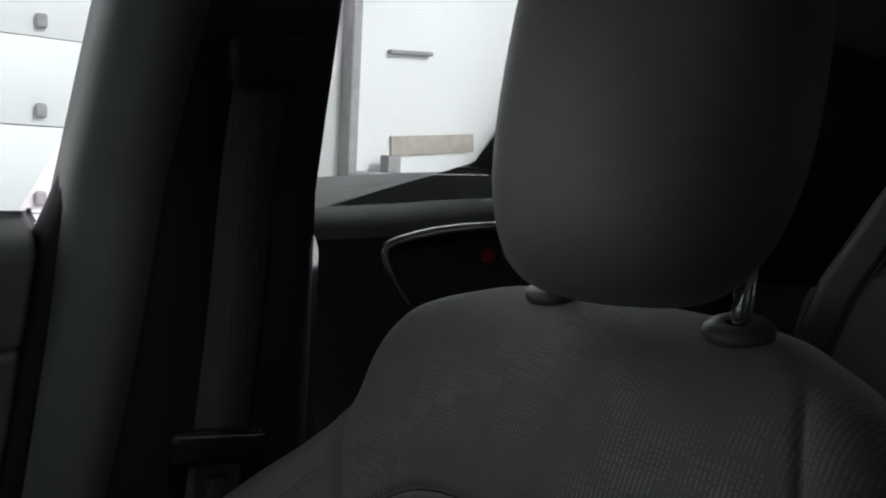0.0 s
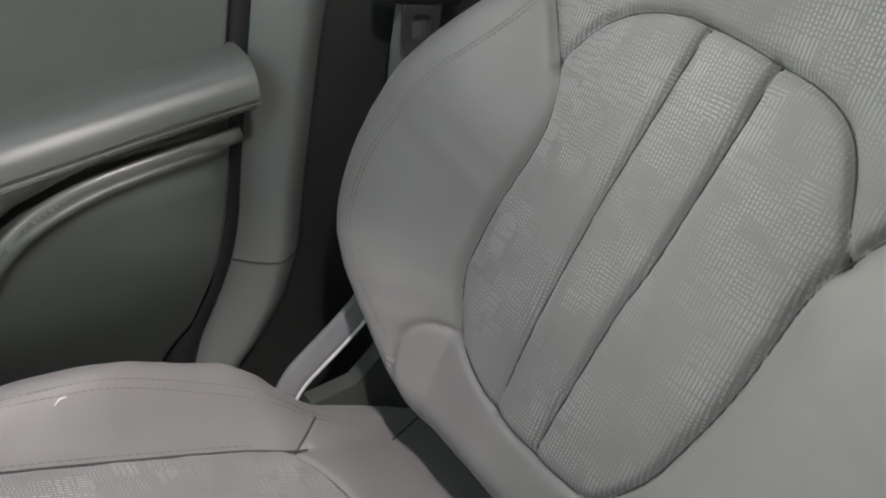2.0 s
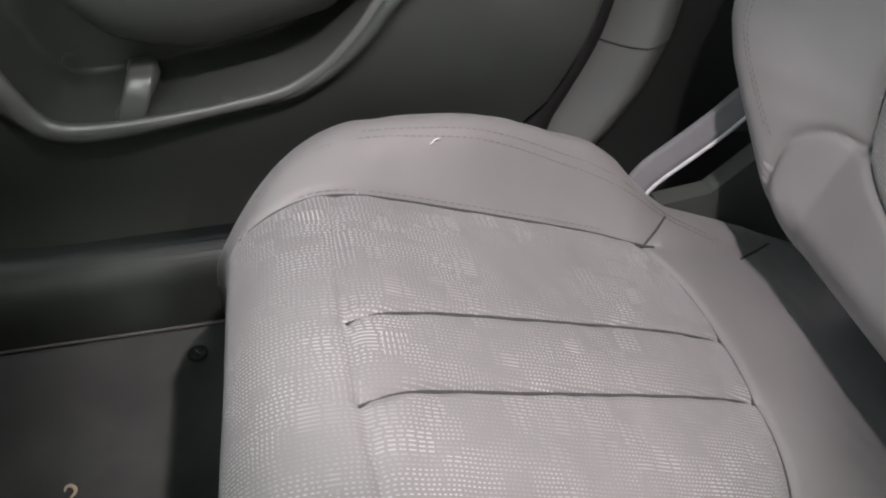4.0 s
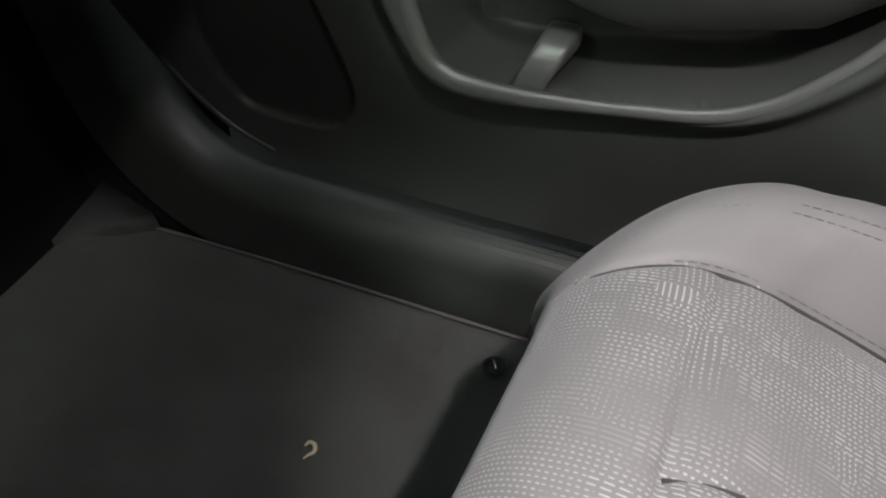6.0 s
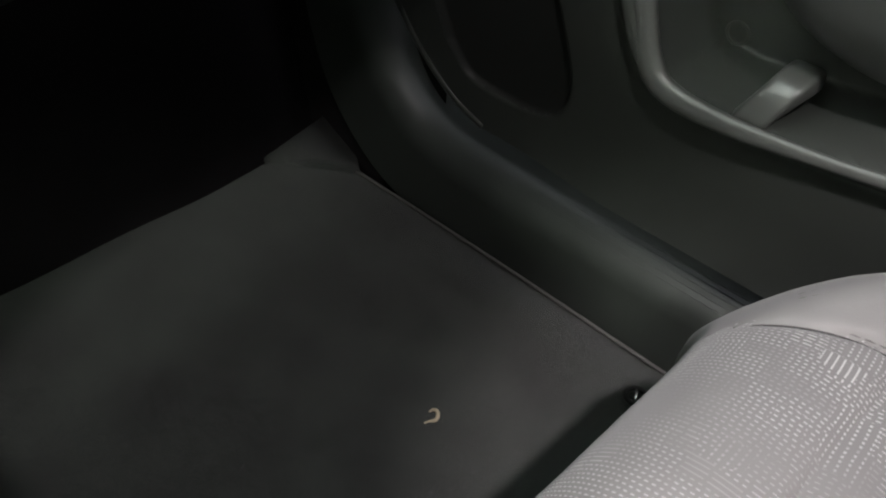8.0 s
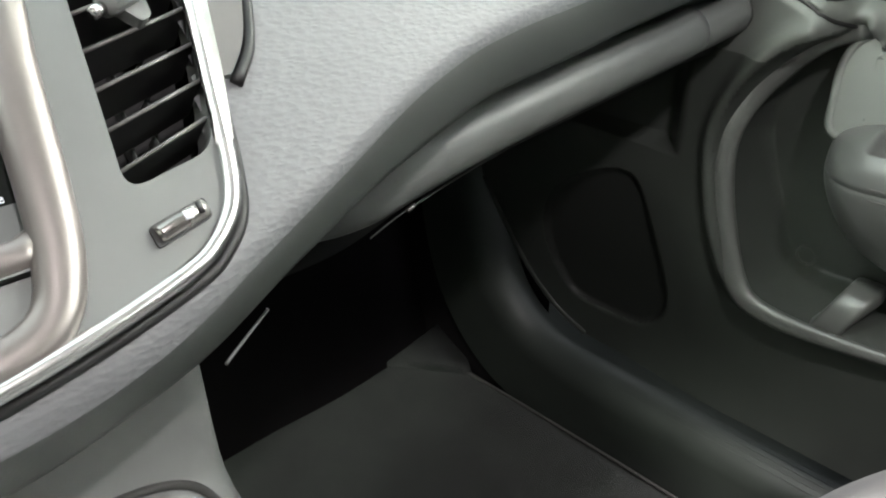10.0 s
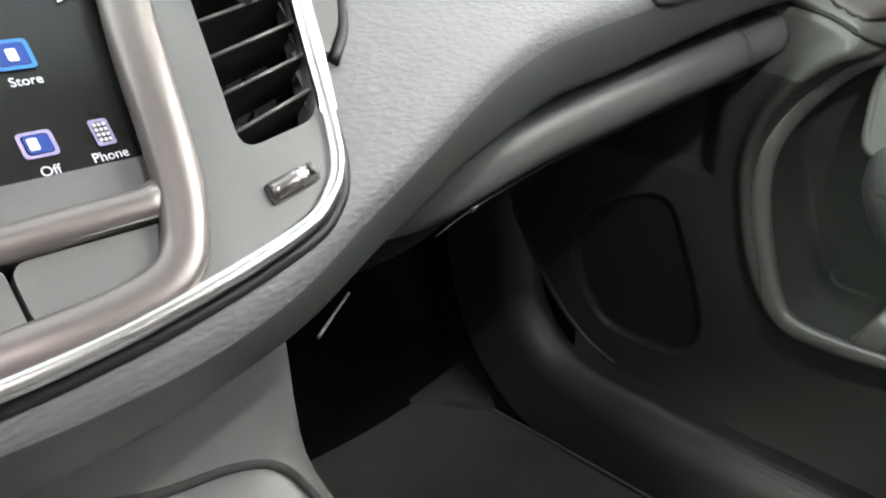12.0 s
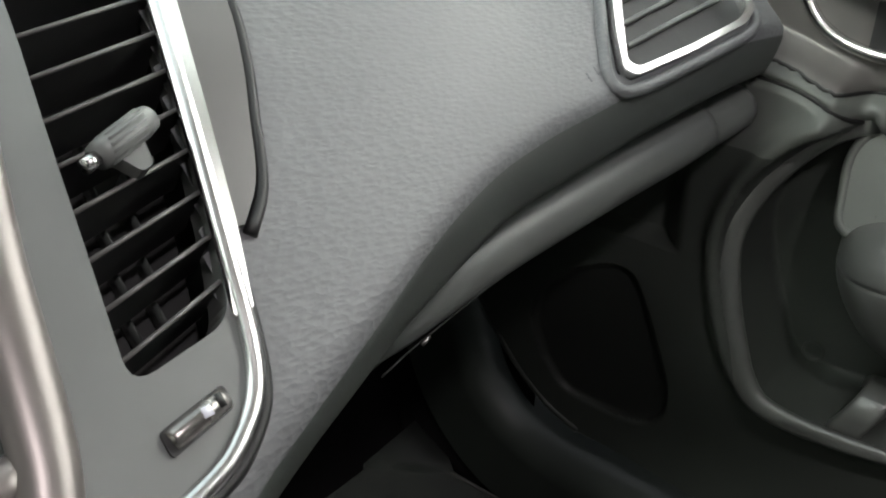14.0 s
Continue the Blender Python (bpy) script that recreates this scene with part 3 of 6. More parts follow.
    bm.faces.new([bm.verts.new(c) for c in ((-0.88, -0.24, 1.02), (-0.88, -1.6, 1.02), (-0.60, -1.32, 1.40), (-0.63, -0.24, 1.42))])
    q = part("wall_light_block_left", bm, M_DARK, smooth=False)
    tagged(q, "dark unseen panel added over the rear quarter of the driver's side to block light", "side trim", kind="structure")
    front = box("wall_front", (1.8, 0.06, 0.8), pose(0, 1.2, 0.58), M_BLACK, bevel=0)
    tagged(front, "black bulkhead ahead of the footwell", "bulkhead", kind="structure")
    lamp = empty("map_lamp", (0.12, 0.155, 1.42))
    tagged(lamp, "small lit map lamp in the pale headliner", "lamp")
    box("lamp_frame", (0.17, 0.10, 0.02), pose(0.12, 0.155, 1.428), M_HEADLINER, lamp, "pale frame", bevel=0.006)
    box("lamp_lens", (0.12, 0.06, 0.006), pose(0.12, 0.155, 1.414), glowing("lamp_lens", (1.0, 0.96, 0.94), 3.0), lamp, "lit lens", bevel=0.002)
    pane("window_4", [(-0.10, 0.54, 1.41), (0.62, 0.54, 1.41), (0.8, 1.1, 1.0), (-0.10, 1.1, 1.0)], M_SCREEN_GLASS)
    # added light block over the driver's half of the windscreen, out of view
    bm = bmesh.new()
    bm.faces.new([bm.verts.new(c) for c in ((-0.62, 0.54, 1.41), (-0.10, 0.54, 1.41), (-0.10, 1.1, 1.0), (-0.8, 1.1, 1.0))])
    q = part("wall_light_block_front", bm, M_BLACK, smooth=False)
    tagged(q, "plain black unseen panel added over the driver's half of the windscreen to block light", "side trim", kind="structure")
    # the rear window is darkened as well, to let in less light
    pane("window_5", [(-0.55, -1.30, 1.39), (0.55, -1.30, 1.39), (0.6, -1.58, 1.04), (-0.6, -1.58, 1.04)], M_GLASS_BLOCK)


cabin_floor()
sill()
kick_panel()
shell()


# ---- the passenger seat ----
SX = 0.36
B0, BV, BN = Vector((SX, -0.15, 0.909)), Vector((0, -0.40, 0.9165)), Vector((0, 0.9165, 0.40))
C0, CV, CN = Vector((SX, 0.10, 0.524)), Vector((0, 0.914, 0.407)), Vector((0, -0.407, 0.914))


def lay(o, ev, en, U, W, D):
    o, ev, en = np.array(o), np.array(ev), np.array(en)
    return o + U[..., None] * np.array((1.0, 0, 0)) + W[..., None] * ev + D[..., None] * en


def cross(w, r, skirt, n_in, cx):
    """One section across a pad: along it, the sideways place, the drop at the rounded sides, and the arc length as texture."""
    a = np.linspace(-1, 1, n_in)
    inner = a * (w - r)
    th = np.linspace(0, math.pi / 2, 14)[1:]
    sk = np.linspace(0, skirt, 8)[1:]
    u = np.r_[-(w - r + r * np.sin(th))[::-1], inner, w - r + r * np.sin(th)]
    d = np.r_[-(r * (1 - np.cos(th)))[::-1], inner * 0, -(r * (1 - np.cos(th)))]
    u = np.r_[np.full(7, -w), u, np.full(7, w)]
    d = np.r_[(-r - sk)[::-1], d, -r - sk]
    return u + cx, d


def seams_back():
    arch = [(0.150, -0.060), (0.139, -0.043), (0.124, -0.021), (0.100, -0.004), (0.074, 0.005), (0.047, 0.008), (0.019, 0.006), (-0.008, 0.003),
            (-0.035, -0.002), (-0.060, -0.005), (-0.083, -0.013), (-0.100, -0.026), (-0.112, -0.047), (-0.122, -0.071), (-0.131, -0.092)]
    out = [(0.205, 0.046), (0.192, 0.002), (0.172, -0.027), (0.150, -0.058), (0.140, -0.075), (0.133, -0.102), (0.136, -0.136), (0.145, -0.174),
           (0.149, -0.211), (0.147, -0.252), (0.124, -0.296)]
    inb = [(-0.215, 0.010), (-0.184, -0.019), (-0.160, -0.043), (-0.131, -0.090), (-0.121, -0.12), (-0.117, -0.16), (-0.112, -0.2), (-0.102, -0.24), (-0.090, -0.280), (-0.061, -0.322)]
    c1 = [(0.030, 0.004), (0.038, -0.06), (0.044, -0.104), (0.049, -0.151), (0.054, -0.238), (0.053, -0.322)]
    c2 = [(-0.031, -0.002), (-0.029, -0.039), (-0.025, -0.077), (-0.016, -0.16), (-0.008, -0.2), (0.002, -0.322)]
    low = [(0.124, -0.296), (0.09, -0.312), (0.05, -0.323), (0.0, -0.326), (-0.061, -0.322)]
    tongue = [(0.124, -0.296), (0.150, -0.302), (0.168, -0.325), (0.165, -0.36), (0.15, -0.395)]
    yoke_r = [(-0.12, 0.168), (-0.145, 0.139), (-0.161, 0.10), (-0.173, 0.061), (-0.182, 0.03), (-0.186, -0.018)]
    return {k: smooth_line(v, 60) for k, v in dict(arch=arch, out=out, inb=inb, c1=c1, c2=c2, low=low, tongue=tongue, yoke_r=yoke_r).items()}


def backrest(seat):
    wt = np.array([(-0.43, 0.13), (-0.40, 0.16), (-0.36, 0.20), (-0.33, 0.246), (-0.30, 0.284), (-0.267, 0.314), (-0.233, 0.326), (-0.18, 0.325), (-0.125, 0.309),
                   (-0.08, 0.289), (-0.03, 0.258), (0.01, 0.230), (0.039, 0.215), (0.076, 0.211), (0.105, 0.203), (0.13, 0.190), (0.147, 0.158), (0.164, 0.132), (0.172, 0.115), (0.181, 0.095)])
    v0, R = 0.086, 0.095
    v = np.arange(-0.425, v0, 0.0022)
    ph = np.radians(np.arange(0, 150, 2.2))
    vv = np.r_[v, v0 + R * np.sin(ph)]
    dd = np.r_[v * 0, -R * (1 - np.cos(ph))]
    wv = np.r_[np.interp(v, wt[:, 0], wt[:, 1]), np.interp(v0 + R * np.sin(np.minimum(ph, math.pi / 2)), wt[:, 0], wt[:, 1])]
    k = np.ones(9) / 9
    wv = np.convolve(np.pad(wv, 4, mode="edge"), k, "valid")
    soft = wv
    for _ in range(2):
        soft = np.convolve(np.pad(soft, 10, mode="edge"), np.ones(21) / 21, "valid")
    wv = soft + (wv - soft) * ss(-0.02, 0.04, vv)
    n_in = 231
    U, D, W = [], [], []
    for a, w in zip(vv, wv):
        r = 0.036 + 0.012 * ss(-0.02, -0.12, np.array(a))
        u, d = cross(w, float(min(r, w * 0.8)), 0.07, n_in, 0.0)
        U.append(u), D.append(d), W.append(np.full(len(u), a))
    U, D, W = np.array(U), np.array(D), np.array(W)
    D = D + dd[:, None]
    S = seams_back()
    xs_o = np.interp(W, S["out"][::-1, 1], S["out"][::-1, 0])
    xs_i = np.interp(W, S["inb"][::-1, 1], S["inb"][::-1, 0])
    def calm(x):
        k = np.ones(41) / 41
        line = np.convolve(np.pad(x[:, 0], 20, mode="edge"), k, "valid")
        return np.repeat(np.convolve(np.pad(line, 20, mode="edge"), k, "valid")[:, None], x.shape[1], 1)
    B = 0.052 * ss(0.03, -0.13, W) * (1 - 0.75 * ss(-0.27, -0.40, W))
    edge_w = calm(np.repeat(wv[:, None], 2, 1))[:, :1] - 0.022
    for x_seam, side_u in ((calm(xs_o), U), (calm(-xs_i), -U)):
        q = np.clip((side_u - x_seam) / np.maximum(edge_w - x_seam, 0.03), 0, 1)
        D = D + B * (0.65 * np.sin(q * math.pi / 2) + 0.35 * q)
    # the foot of the backrest rolls under
    D = D - 0.10 * np.clip((-0.36 - W) / 0.065, 0, 1) ** 2.2
    # belly of the yoke and of each channel
    D = D + 0.006 * ss(0.0, 0.06, W) * (1 - ss(0.08, 0.16, W)) * np.cos(np.clip(U / 0.2, -1, 1) * math.pi / 2)
    lines = {k: far_from(S[k], U, W) for k in S}
    for k, (deep, wide, soft) in dict(arch=(0.0075, 0.0035, 0.022), out=(0.010, 0.0035, 0.016), inb=(0.010, 0.0035, 0.016), c1=(0.007, 0.003, 0.017),
                                      c2=(0.008, 0.003, 0.017), low=(0.006, 0.003, 0.014), tongue=(0.006, 0.003, 0.012), yoke_r=(0.006, 0.003, 0.012)).items():
        D = D - deep * (0.5 * np.exp(-(lines[k] / wide) ** 2) + 0.5 * np.exp(-lines[k] / (soft * 0.5)))
    # slight wrinkles
    D = D + 0.0008 * np.sin(U * 60 + 9 * np.sin(W * 21)) * np.sin(W * 47 + 3) * 0.5
    P = lay(B0, BV, BN, U, W, D)
    UV = np.stack([U, W], -1)
    fu, fw = U[:-1, :-1], W[:-1, :-1]
    dfw = np.arange(U.shape[0] - 1)[:, None] + 0 * fu
    xo, xi = xs_o[:-1, :-1], xs_i[:-1, :-1]
    insert_poly = np.vstack([S["arch"][::-1], S["out"][S["out"][:, 1] < -0.06], S["low"], S["inb"][::-1][S["inb"][::-1][:, 1] < -0.09]])
    ins = inside(insert_poly, fu, fw) & (dfw < len(v))
    c1x = np.interp(fw, S["c1"][::-1, 1], S["c1"][::-1, 0])
    c2x = np.interp(fw, S["c2"][::-1, 1], S["c2"][::-1, 0])
    tx = np.interp(fw, S["tongue"][::-1, 1], S["tongue"][::-1, 0])
    bol_o = (fu > np.where(fw > -0.296, xo, tx)) & (fw < 0.046) & (dfw < len(v)) & ~ins
    bol_i = (fu < np.where(fw > -0.322, xi, -0.061 - 0.9 * (-0.322 - fw))) & (fw < 0.010) & (dfw < len(v)) & ~ins
    yk = np.interp(fw, S["yoke_r"][::-1, 1], S["yoke_r"][::-1, 0])
    sides = (~bol_i) & (~ins) & ((fu < yk) & (dfw < len(v)) & (fw > 0.01))
    yoke = ~ins & ~bol_o & ~bol_i & ~sides & (fw > -0.1)
    foot = ~ins & ~bol_o & ~bol_i & ~sides & ~yoke
    for name, mask, m, lab in (("upper_panel", yoke, M_CLOTH, "patterned grey cloth"), ("channel_panel", ins & (fu > c1x), M_CLOTH, "patterned grey cloth"),
                               ("channel_panel", ins & (fu <= c1x) & (fu > c2x), M_CLOTH, "patterned grey cloth"), ("channel_panel", ins & (fu <= c2x), M_CLOTH, "patterned grey cloth"),
                               ("bolster", bol_o, M_LEATHER, "plain grey side bolster"), ("bolster", bol_i, M_LEATHER, "plain grey side bolster"),
                               ("side_panel", sides, M_LEATHER, "plain grey vinyl"), ("foot_panel", foot, M_LEATHER, "plain grey vinyl")):
        part(name, grid_mesh(name, P, UV, mask), m, seat, lab)
    # threads in the seams and the double stitching of the bolster
    def on_back(line, lift):
        res = []
        for u, w in line:
            f = np.interp(w, v, np.arange(len(v)))
            j = min(int(f), len(v) - 2)
            q = [np.array([np.interp(u, U[k][7:-7], P[k][7:-7, c]) for c in range(3)]) for k in (j, j + 1)]
            res.append(q[0] + (f - j) * (q[1] - q[0]) + np.array(BN) * lift)
        res = np.array(res)
        for _ in range(6):
            res[1:-1] = (res[:-2] + 2 * res[1:-1] + res[2:]) / 4
        return res
    for k in ("arch", "out", "inb", "c1", "c2", "low", "yoke_r"):
        tube("seam", on_back(S[k][S[k][:, 1] < 0.082], 0.0002), 0.0005 if k == "yoke_r" else 0.0008, M_SEAM, seat, sides=6)
    stitch = smooth_line([(0.190, -0.02), (0.207, -0.06), (0.236, -0.11), (0.257, -0.16), (0.268, -0.20), (0.267, -0.236), (0.252, -0.274), (0.215, -0.305), (0.18, -0.33)], 80)
    for s in (1, -1):
        for off in (0.0, 0.0045):
            line = [(s * (u + off), w) for u, w in stitch]
            stitches("stitching", on_back(line, 0.0001), 0.00045, M_THREAD, seat)
    # shell behind
    js = np.r_[0:len(v):8, len(v):len(vv):8]
    Q = np.array([[np.array(B0) + np.array((f * wv[j] * 0.98, 0, 0)) + np.array(BV) * min(vv[j], 0.16) + np.array(BN) * (-0.105 - 0.025 * (1 - f * f)) for f in np.linspace(-1, 1, 25)] for j in js])
    part("back_shell", grid_mesh("back_shell", Q), M_DARK, seat, "dark plastic shell")


def seams_cushion():
    side = [(0.180, -0.02), (0.179, 0.02), (0.180, 0.048), (0.175, 0.13), (0.168, 0.227), (0.163, 0.269), (0.160, 0.287), (0.152, 0.305), (0.144, 0.322)]
    side_i = [(2 * 0.14 * (0.278 - w) - u, w) for u, w in side]
    cross_s = [(0.157, 0.270), (0.089, 0.278), (0.038, 0.280), (-0.001, 0.280), (-0.04, 0.278), (-0.087, 0.275), (-0.157, 0.268)]
    c1 = [(0.032, 0.279), (0.041, 0.248), (0.052, 0.166), (0.071, -0.031)]
    c2 = [(-0.028, 0.279), (-0.019, 0.242), (-0.008, 0.143), (0.011, -0.030)]
    rear = [(0.1745, 0.0), (0.166, -0.006), (0.138, -0.021), (0.088, -0.032), (0.036, -0.032), (-0.025, -0.025), (-0.07, -0.008), (-0.094, 0.01)]
    # over the nose a seam is told by its length along the cloth
    arc = lambda w: w if w < 0.252 else 0.252 + 0.07 * math.asin(min(1.0, (w - 0.252) / 0.08))
    side, side_i, cross_s, c1, c2 = ([(u, arc(w)) for u, w in s] for s in (side, side_i, cross_s, c1, c2))
    side += [(0.140, 0.345), (0.134, 0.372), (0.126, 0.395)]
    side_i += [(-0.155, 0.345), (-0.15, 0.372), (-0.142, 0.395)]
    gusset = [(0.177, -0.006), (0.195, -0.024), (0.213, -0.040)]
    gusset2 = [(0.186, -0.120), (0.201, -0.145), (0.217, -0.172)]
    return {k: smooth_line(v, 60) for k, v in dict(side=side, side_i=side_i, cross=cross_s, c1=c1, c2=c2, rear=rear, gusset=gusset, gusset2=gusset2).items()}


def cushion(seat):
    wt = np.array([(-0.26, 0.225), (-0.1, 0.222), (-0.045, 0.222), (0.014, 0.225), (0.081, 0.231), (0.156, 0.240), (0.22, 0.246), (0.27, 0.240), (0.298, 0.223), (0.315, 0.204), (0.330, 0.179), (0.340, 0.154)])
    v0, R, RB = 0.252, 0.080, 0.060
    v = np.arange(-0.26, v0, 0.0024)
    ph = np.radians(np.arange(0, 114, 1.6))
    drop = np.linspace(0, 0.15, 24)[1:]
    vv = np.r_[v, v0 + R * np.sin(ph), v0 + R * math.sin(ph[-1]) - 0.60 * drop]
    dd = np.r_[v * 0, -RB * (1 - np.cos(ph)), -RB * (1 - math.cos(ph[-1])) - 0.87 * drop]
    reach = np.r_[v, v0 + R * np.sin(np.minimum(ph, math.pi / 2)), np.full(len(drop), v0 + R)]
    arc = np.r_[v, v0 + 0.07 * ph, v0 + 0.07 * ph[-1] + drop]
    wv = np.interp(reach, wt[:, 0], wt[:, 1])
    wv = np.convolve(np.pad(wv, 6, mode="edge"), np.ones(13) / 13, "valid")
    cxv = 0.14 * (0.278 - np.clip(reach, -0.03, 0.36))
    n_in = 221
    U, D, W, A = [], [], [], []
    for a, w, c, l in zip(reach, wv, cxv, arc):
        r = 0.055 - 0.015 * float(ss(0.2, 0.3, np.array(a)))
        u, d = cross(w, r, 0.13, n_in, c)
        U.append(u), D.append(d), W.append(np.full(len(u), a)), A.append(np.full(len(u), l))
    U, D, W, A = np.array(U), np.array(D), np.array(W), np.array(A)
    Wp = np.repeat(vv[:, None], U.shape[1], 1)
    D = D + dd[:, None]
    S = seams_cushion()
    X = U - cxv[:, None]
    xs = np.interp(A, S["side"][:, 1], S["side"][:, 0]) - cxv[:, None]
    B = 0.048 * ss(-0.06, 0.07, W) * (1 - ss(0.14, 0.335, W)) + 0.010
    D = D + B * ss(xs - 0.004, xs + 0.055, np.abs(X))
    D = D + 0.006 * np.cos(np.clip(X / 0.16, -1, 1) * math.pi / 2) * ss(-0.05, 0.05, W)
    D = D - 0.008 * ss(-0.10, -0.25, W)
    lines = {k: far_from(S[k], U, A) for k in S}
    for k, (deep, wide, soft) in dict(side=(0.006, 0.0035, 0.02), side_i=(0.006, 0.0035, 0.02), cross=(0.0045, 0.004, 0.02), c1=(0.0045, 0.003, 0.016),
                                      c2=(0.005, 0.003, 0.016), rear=(0.006, 0.003, 0.016), gusset=(0.003, 0.002, 0.01), gusset2=(0.003, 0.002, 0.01)).items():
        D = D - deep * (0.5 * np.exp(-(lines[k] / wide) ** 2) + 0.5 * np.exp(-lines[k] / (soft * 0.5)))
    D = D + 0.0005 * np.sin(U * 70 + 7 * np.sin(W * 25)) * np.sin(W * 41 + 1)
    # the sides hang straight down, not square to the slope
    rim_d = np.take_along_axis(D, np.full((D.shape[0], 1), 7 + 13), 1)
    Wp = Wp - 0.42 * np.clip(rim_d - 0.03 - D, 0, 1) * (np.abs(X) > wv[:, None] - 0.004)
    # the nose stands a little further forward on the inboard side
    Wp = Wp - 0.045 * np.minimum(X - 0.15, 0) * ss(0.283, 0.328, W)
    P = lay(C0, CV, CN, U, Wp, D)
    UV = np.stack([U, A], -1)
    fu, fw, fx = U[:-1, :-1], W[:-1, :-1], np.abs(X[:-1, :-1])
    fxs = xs[:-1, :-1]
    row = np.arange(U.shape[0] - 1)[:, None] + 0 * fu
    front_end = row >= len(v) + len(ph) + 3
    rear_v = np.interp(fu, S["rear"][::-1, 0], S["rear"][::-1, 1])
    cross_v = np.interp(fu, S["cross"][::-1, 0], S["cross"][::-1, 1])
    bol = (fx > fxs) & ~front_end & (fw > -0.02)
    c1x = np.interp(fw, S["c1"][::-1, 1], S["c1"][::-1, 0])
    c2x = np.interp(fw, S["c2"][::-1, 1], S["c2"][::-1, 0])
    nose = ~bol & (A[:-1, :-1] > cross_v)
    mid = ~bol & ~nose & (fw > rear_v)
    rear = ~bol & ~nose & ~mid
    for name, mask, m, lab in (("bolster", bol & (fu > 0.05), M_LEATHER, "plain grey side bolster"), ("bolster", bol & (fu <= 0.05), M_LEATHER, "plain grey side bolster"),
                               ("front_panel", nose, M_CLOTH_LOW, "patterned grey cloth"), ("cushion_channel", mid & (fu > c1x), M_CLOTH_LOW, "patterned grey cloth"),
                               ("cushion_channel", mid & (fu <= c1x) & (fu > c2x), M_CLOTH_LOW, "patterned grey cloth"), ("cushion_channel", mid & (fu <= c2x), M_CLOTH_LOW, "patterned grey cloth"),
                               ("rear_panel", rear, M_LEATHER, "plain grey vinyl")):
        part(name, grid_mesh(name, P, UV, mask), m, seat, lab)

    nr = len(v) + len(ph) + 8

    def on(line, lift):
        res = []
        for u, w in line:
            f = np.interp(w, arc[:nr], np.arange(nr))
            j = min(int(f), nr - 2)
            q = [np.array([np.interp(u, U[k][7:-7], P[k][7:-7, c]) for c in range(3)]) for k in (j, j + 1)]
            res.append(q[0] + (f - j) * (q[1] - q[0]) + np.array(CN) * lift)
        res = np.array(res)
        for _ in range(6):
            res[1:-1] = (res[:-2] + 2 * res[1:-1] + res[2:]) / 4
        return res
    for k in ("side", "side_i", "c1", "c2", "rear", "gusset", "gusset2"):
        tube("seam", on(S[k], 0.0002), 0.0012, M_SEAM, seat, sides=6)
    stitch = smooth_line([(0.165, 0.322), (0.180, 0.305), (0.193, 0.286), (0.201, 0.253), (0.205, 0.201), (0.208, 0.143), (0.209, 0.059), (0.211, -0.035), (0.201, -0.083), (0.188, -0.126)], 80)
    for off in (0.0, 0.005):
        stitches("stitching", on([(u + off, w + off * 0.3) for u, w in stitch], 0.0001), 0.00042, M_THREAD, seat)
    # the seam between bolster and centre is oversewn with dark thread
    stitches("seam_stitching", on([(u + 0.003, w) for u, w in S["side"] if w > 0.03], 0.0002), 0.0004, M_THREAD, seat, "dark oversewn thread", 0.0046, 0.002)
    # a loose white thread end on the bolster's stitching
    p = on([(0.203, 0.196), (0.201, 0.20), (0.199, 0.204)], 0.002)
    tube("loose_thread", p + np.array([(0, 0, 0), (0, 0, 0.002), (0, 0, 0.0)]), 0.0006, mat("white_thread", (0.8, 0.8, 0.78), 0.7, bump=0), seat, "short white thread end", sides=6)
    # plastic base below
    box("base", (0.40, 0.40, 0.16), pose(SX + 0.02, 0.16, 0.37), M_BLACK, seat, "black seat base", bevel=0.03)
    # added box that stops light leaking in behind the cushion
    box("rear_light_block", (0.38, 0.05, 0.26), pose(SX, -0.185, 0.46, -20, 0, 0), M_SHADE_BLACK, seat, "black hidden box added below the backrest to block light", bevel=0.01)
    bm = bmesh.new()
    pts = [(-0.16, 0.62), (-0.10, 0.60), (-0.05, 0.552), (0.0, 0.506), (0.05, 0.50), (0.08, 0.40), (-0.2, 0.38), (-0.2, 0.56)]
    vs = [bm.verts.new((0.605, y, z)) for y, z in pts]
    bm.faces.new(vs)
    ext = bmesh.ops.extrude_face_region(bm, geom=bm.faces[:])
    for g in ext["geom"]:
        if isinstance(g, bmesh.types.BMVert):
            g.co.x += 0.02
    part("side_shield", bm, M_DARK, seat, "dark plastic side shield", smooth=False)


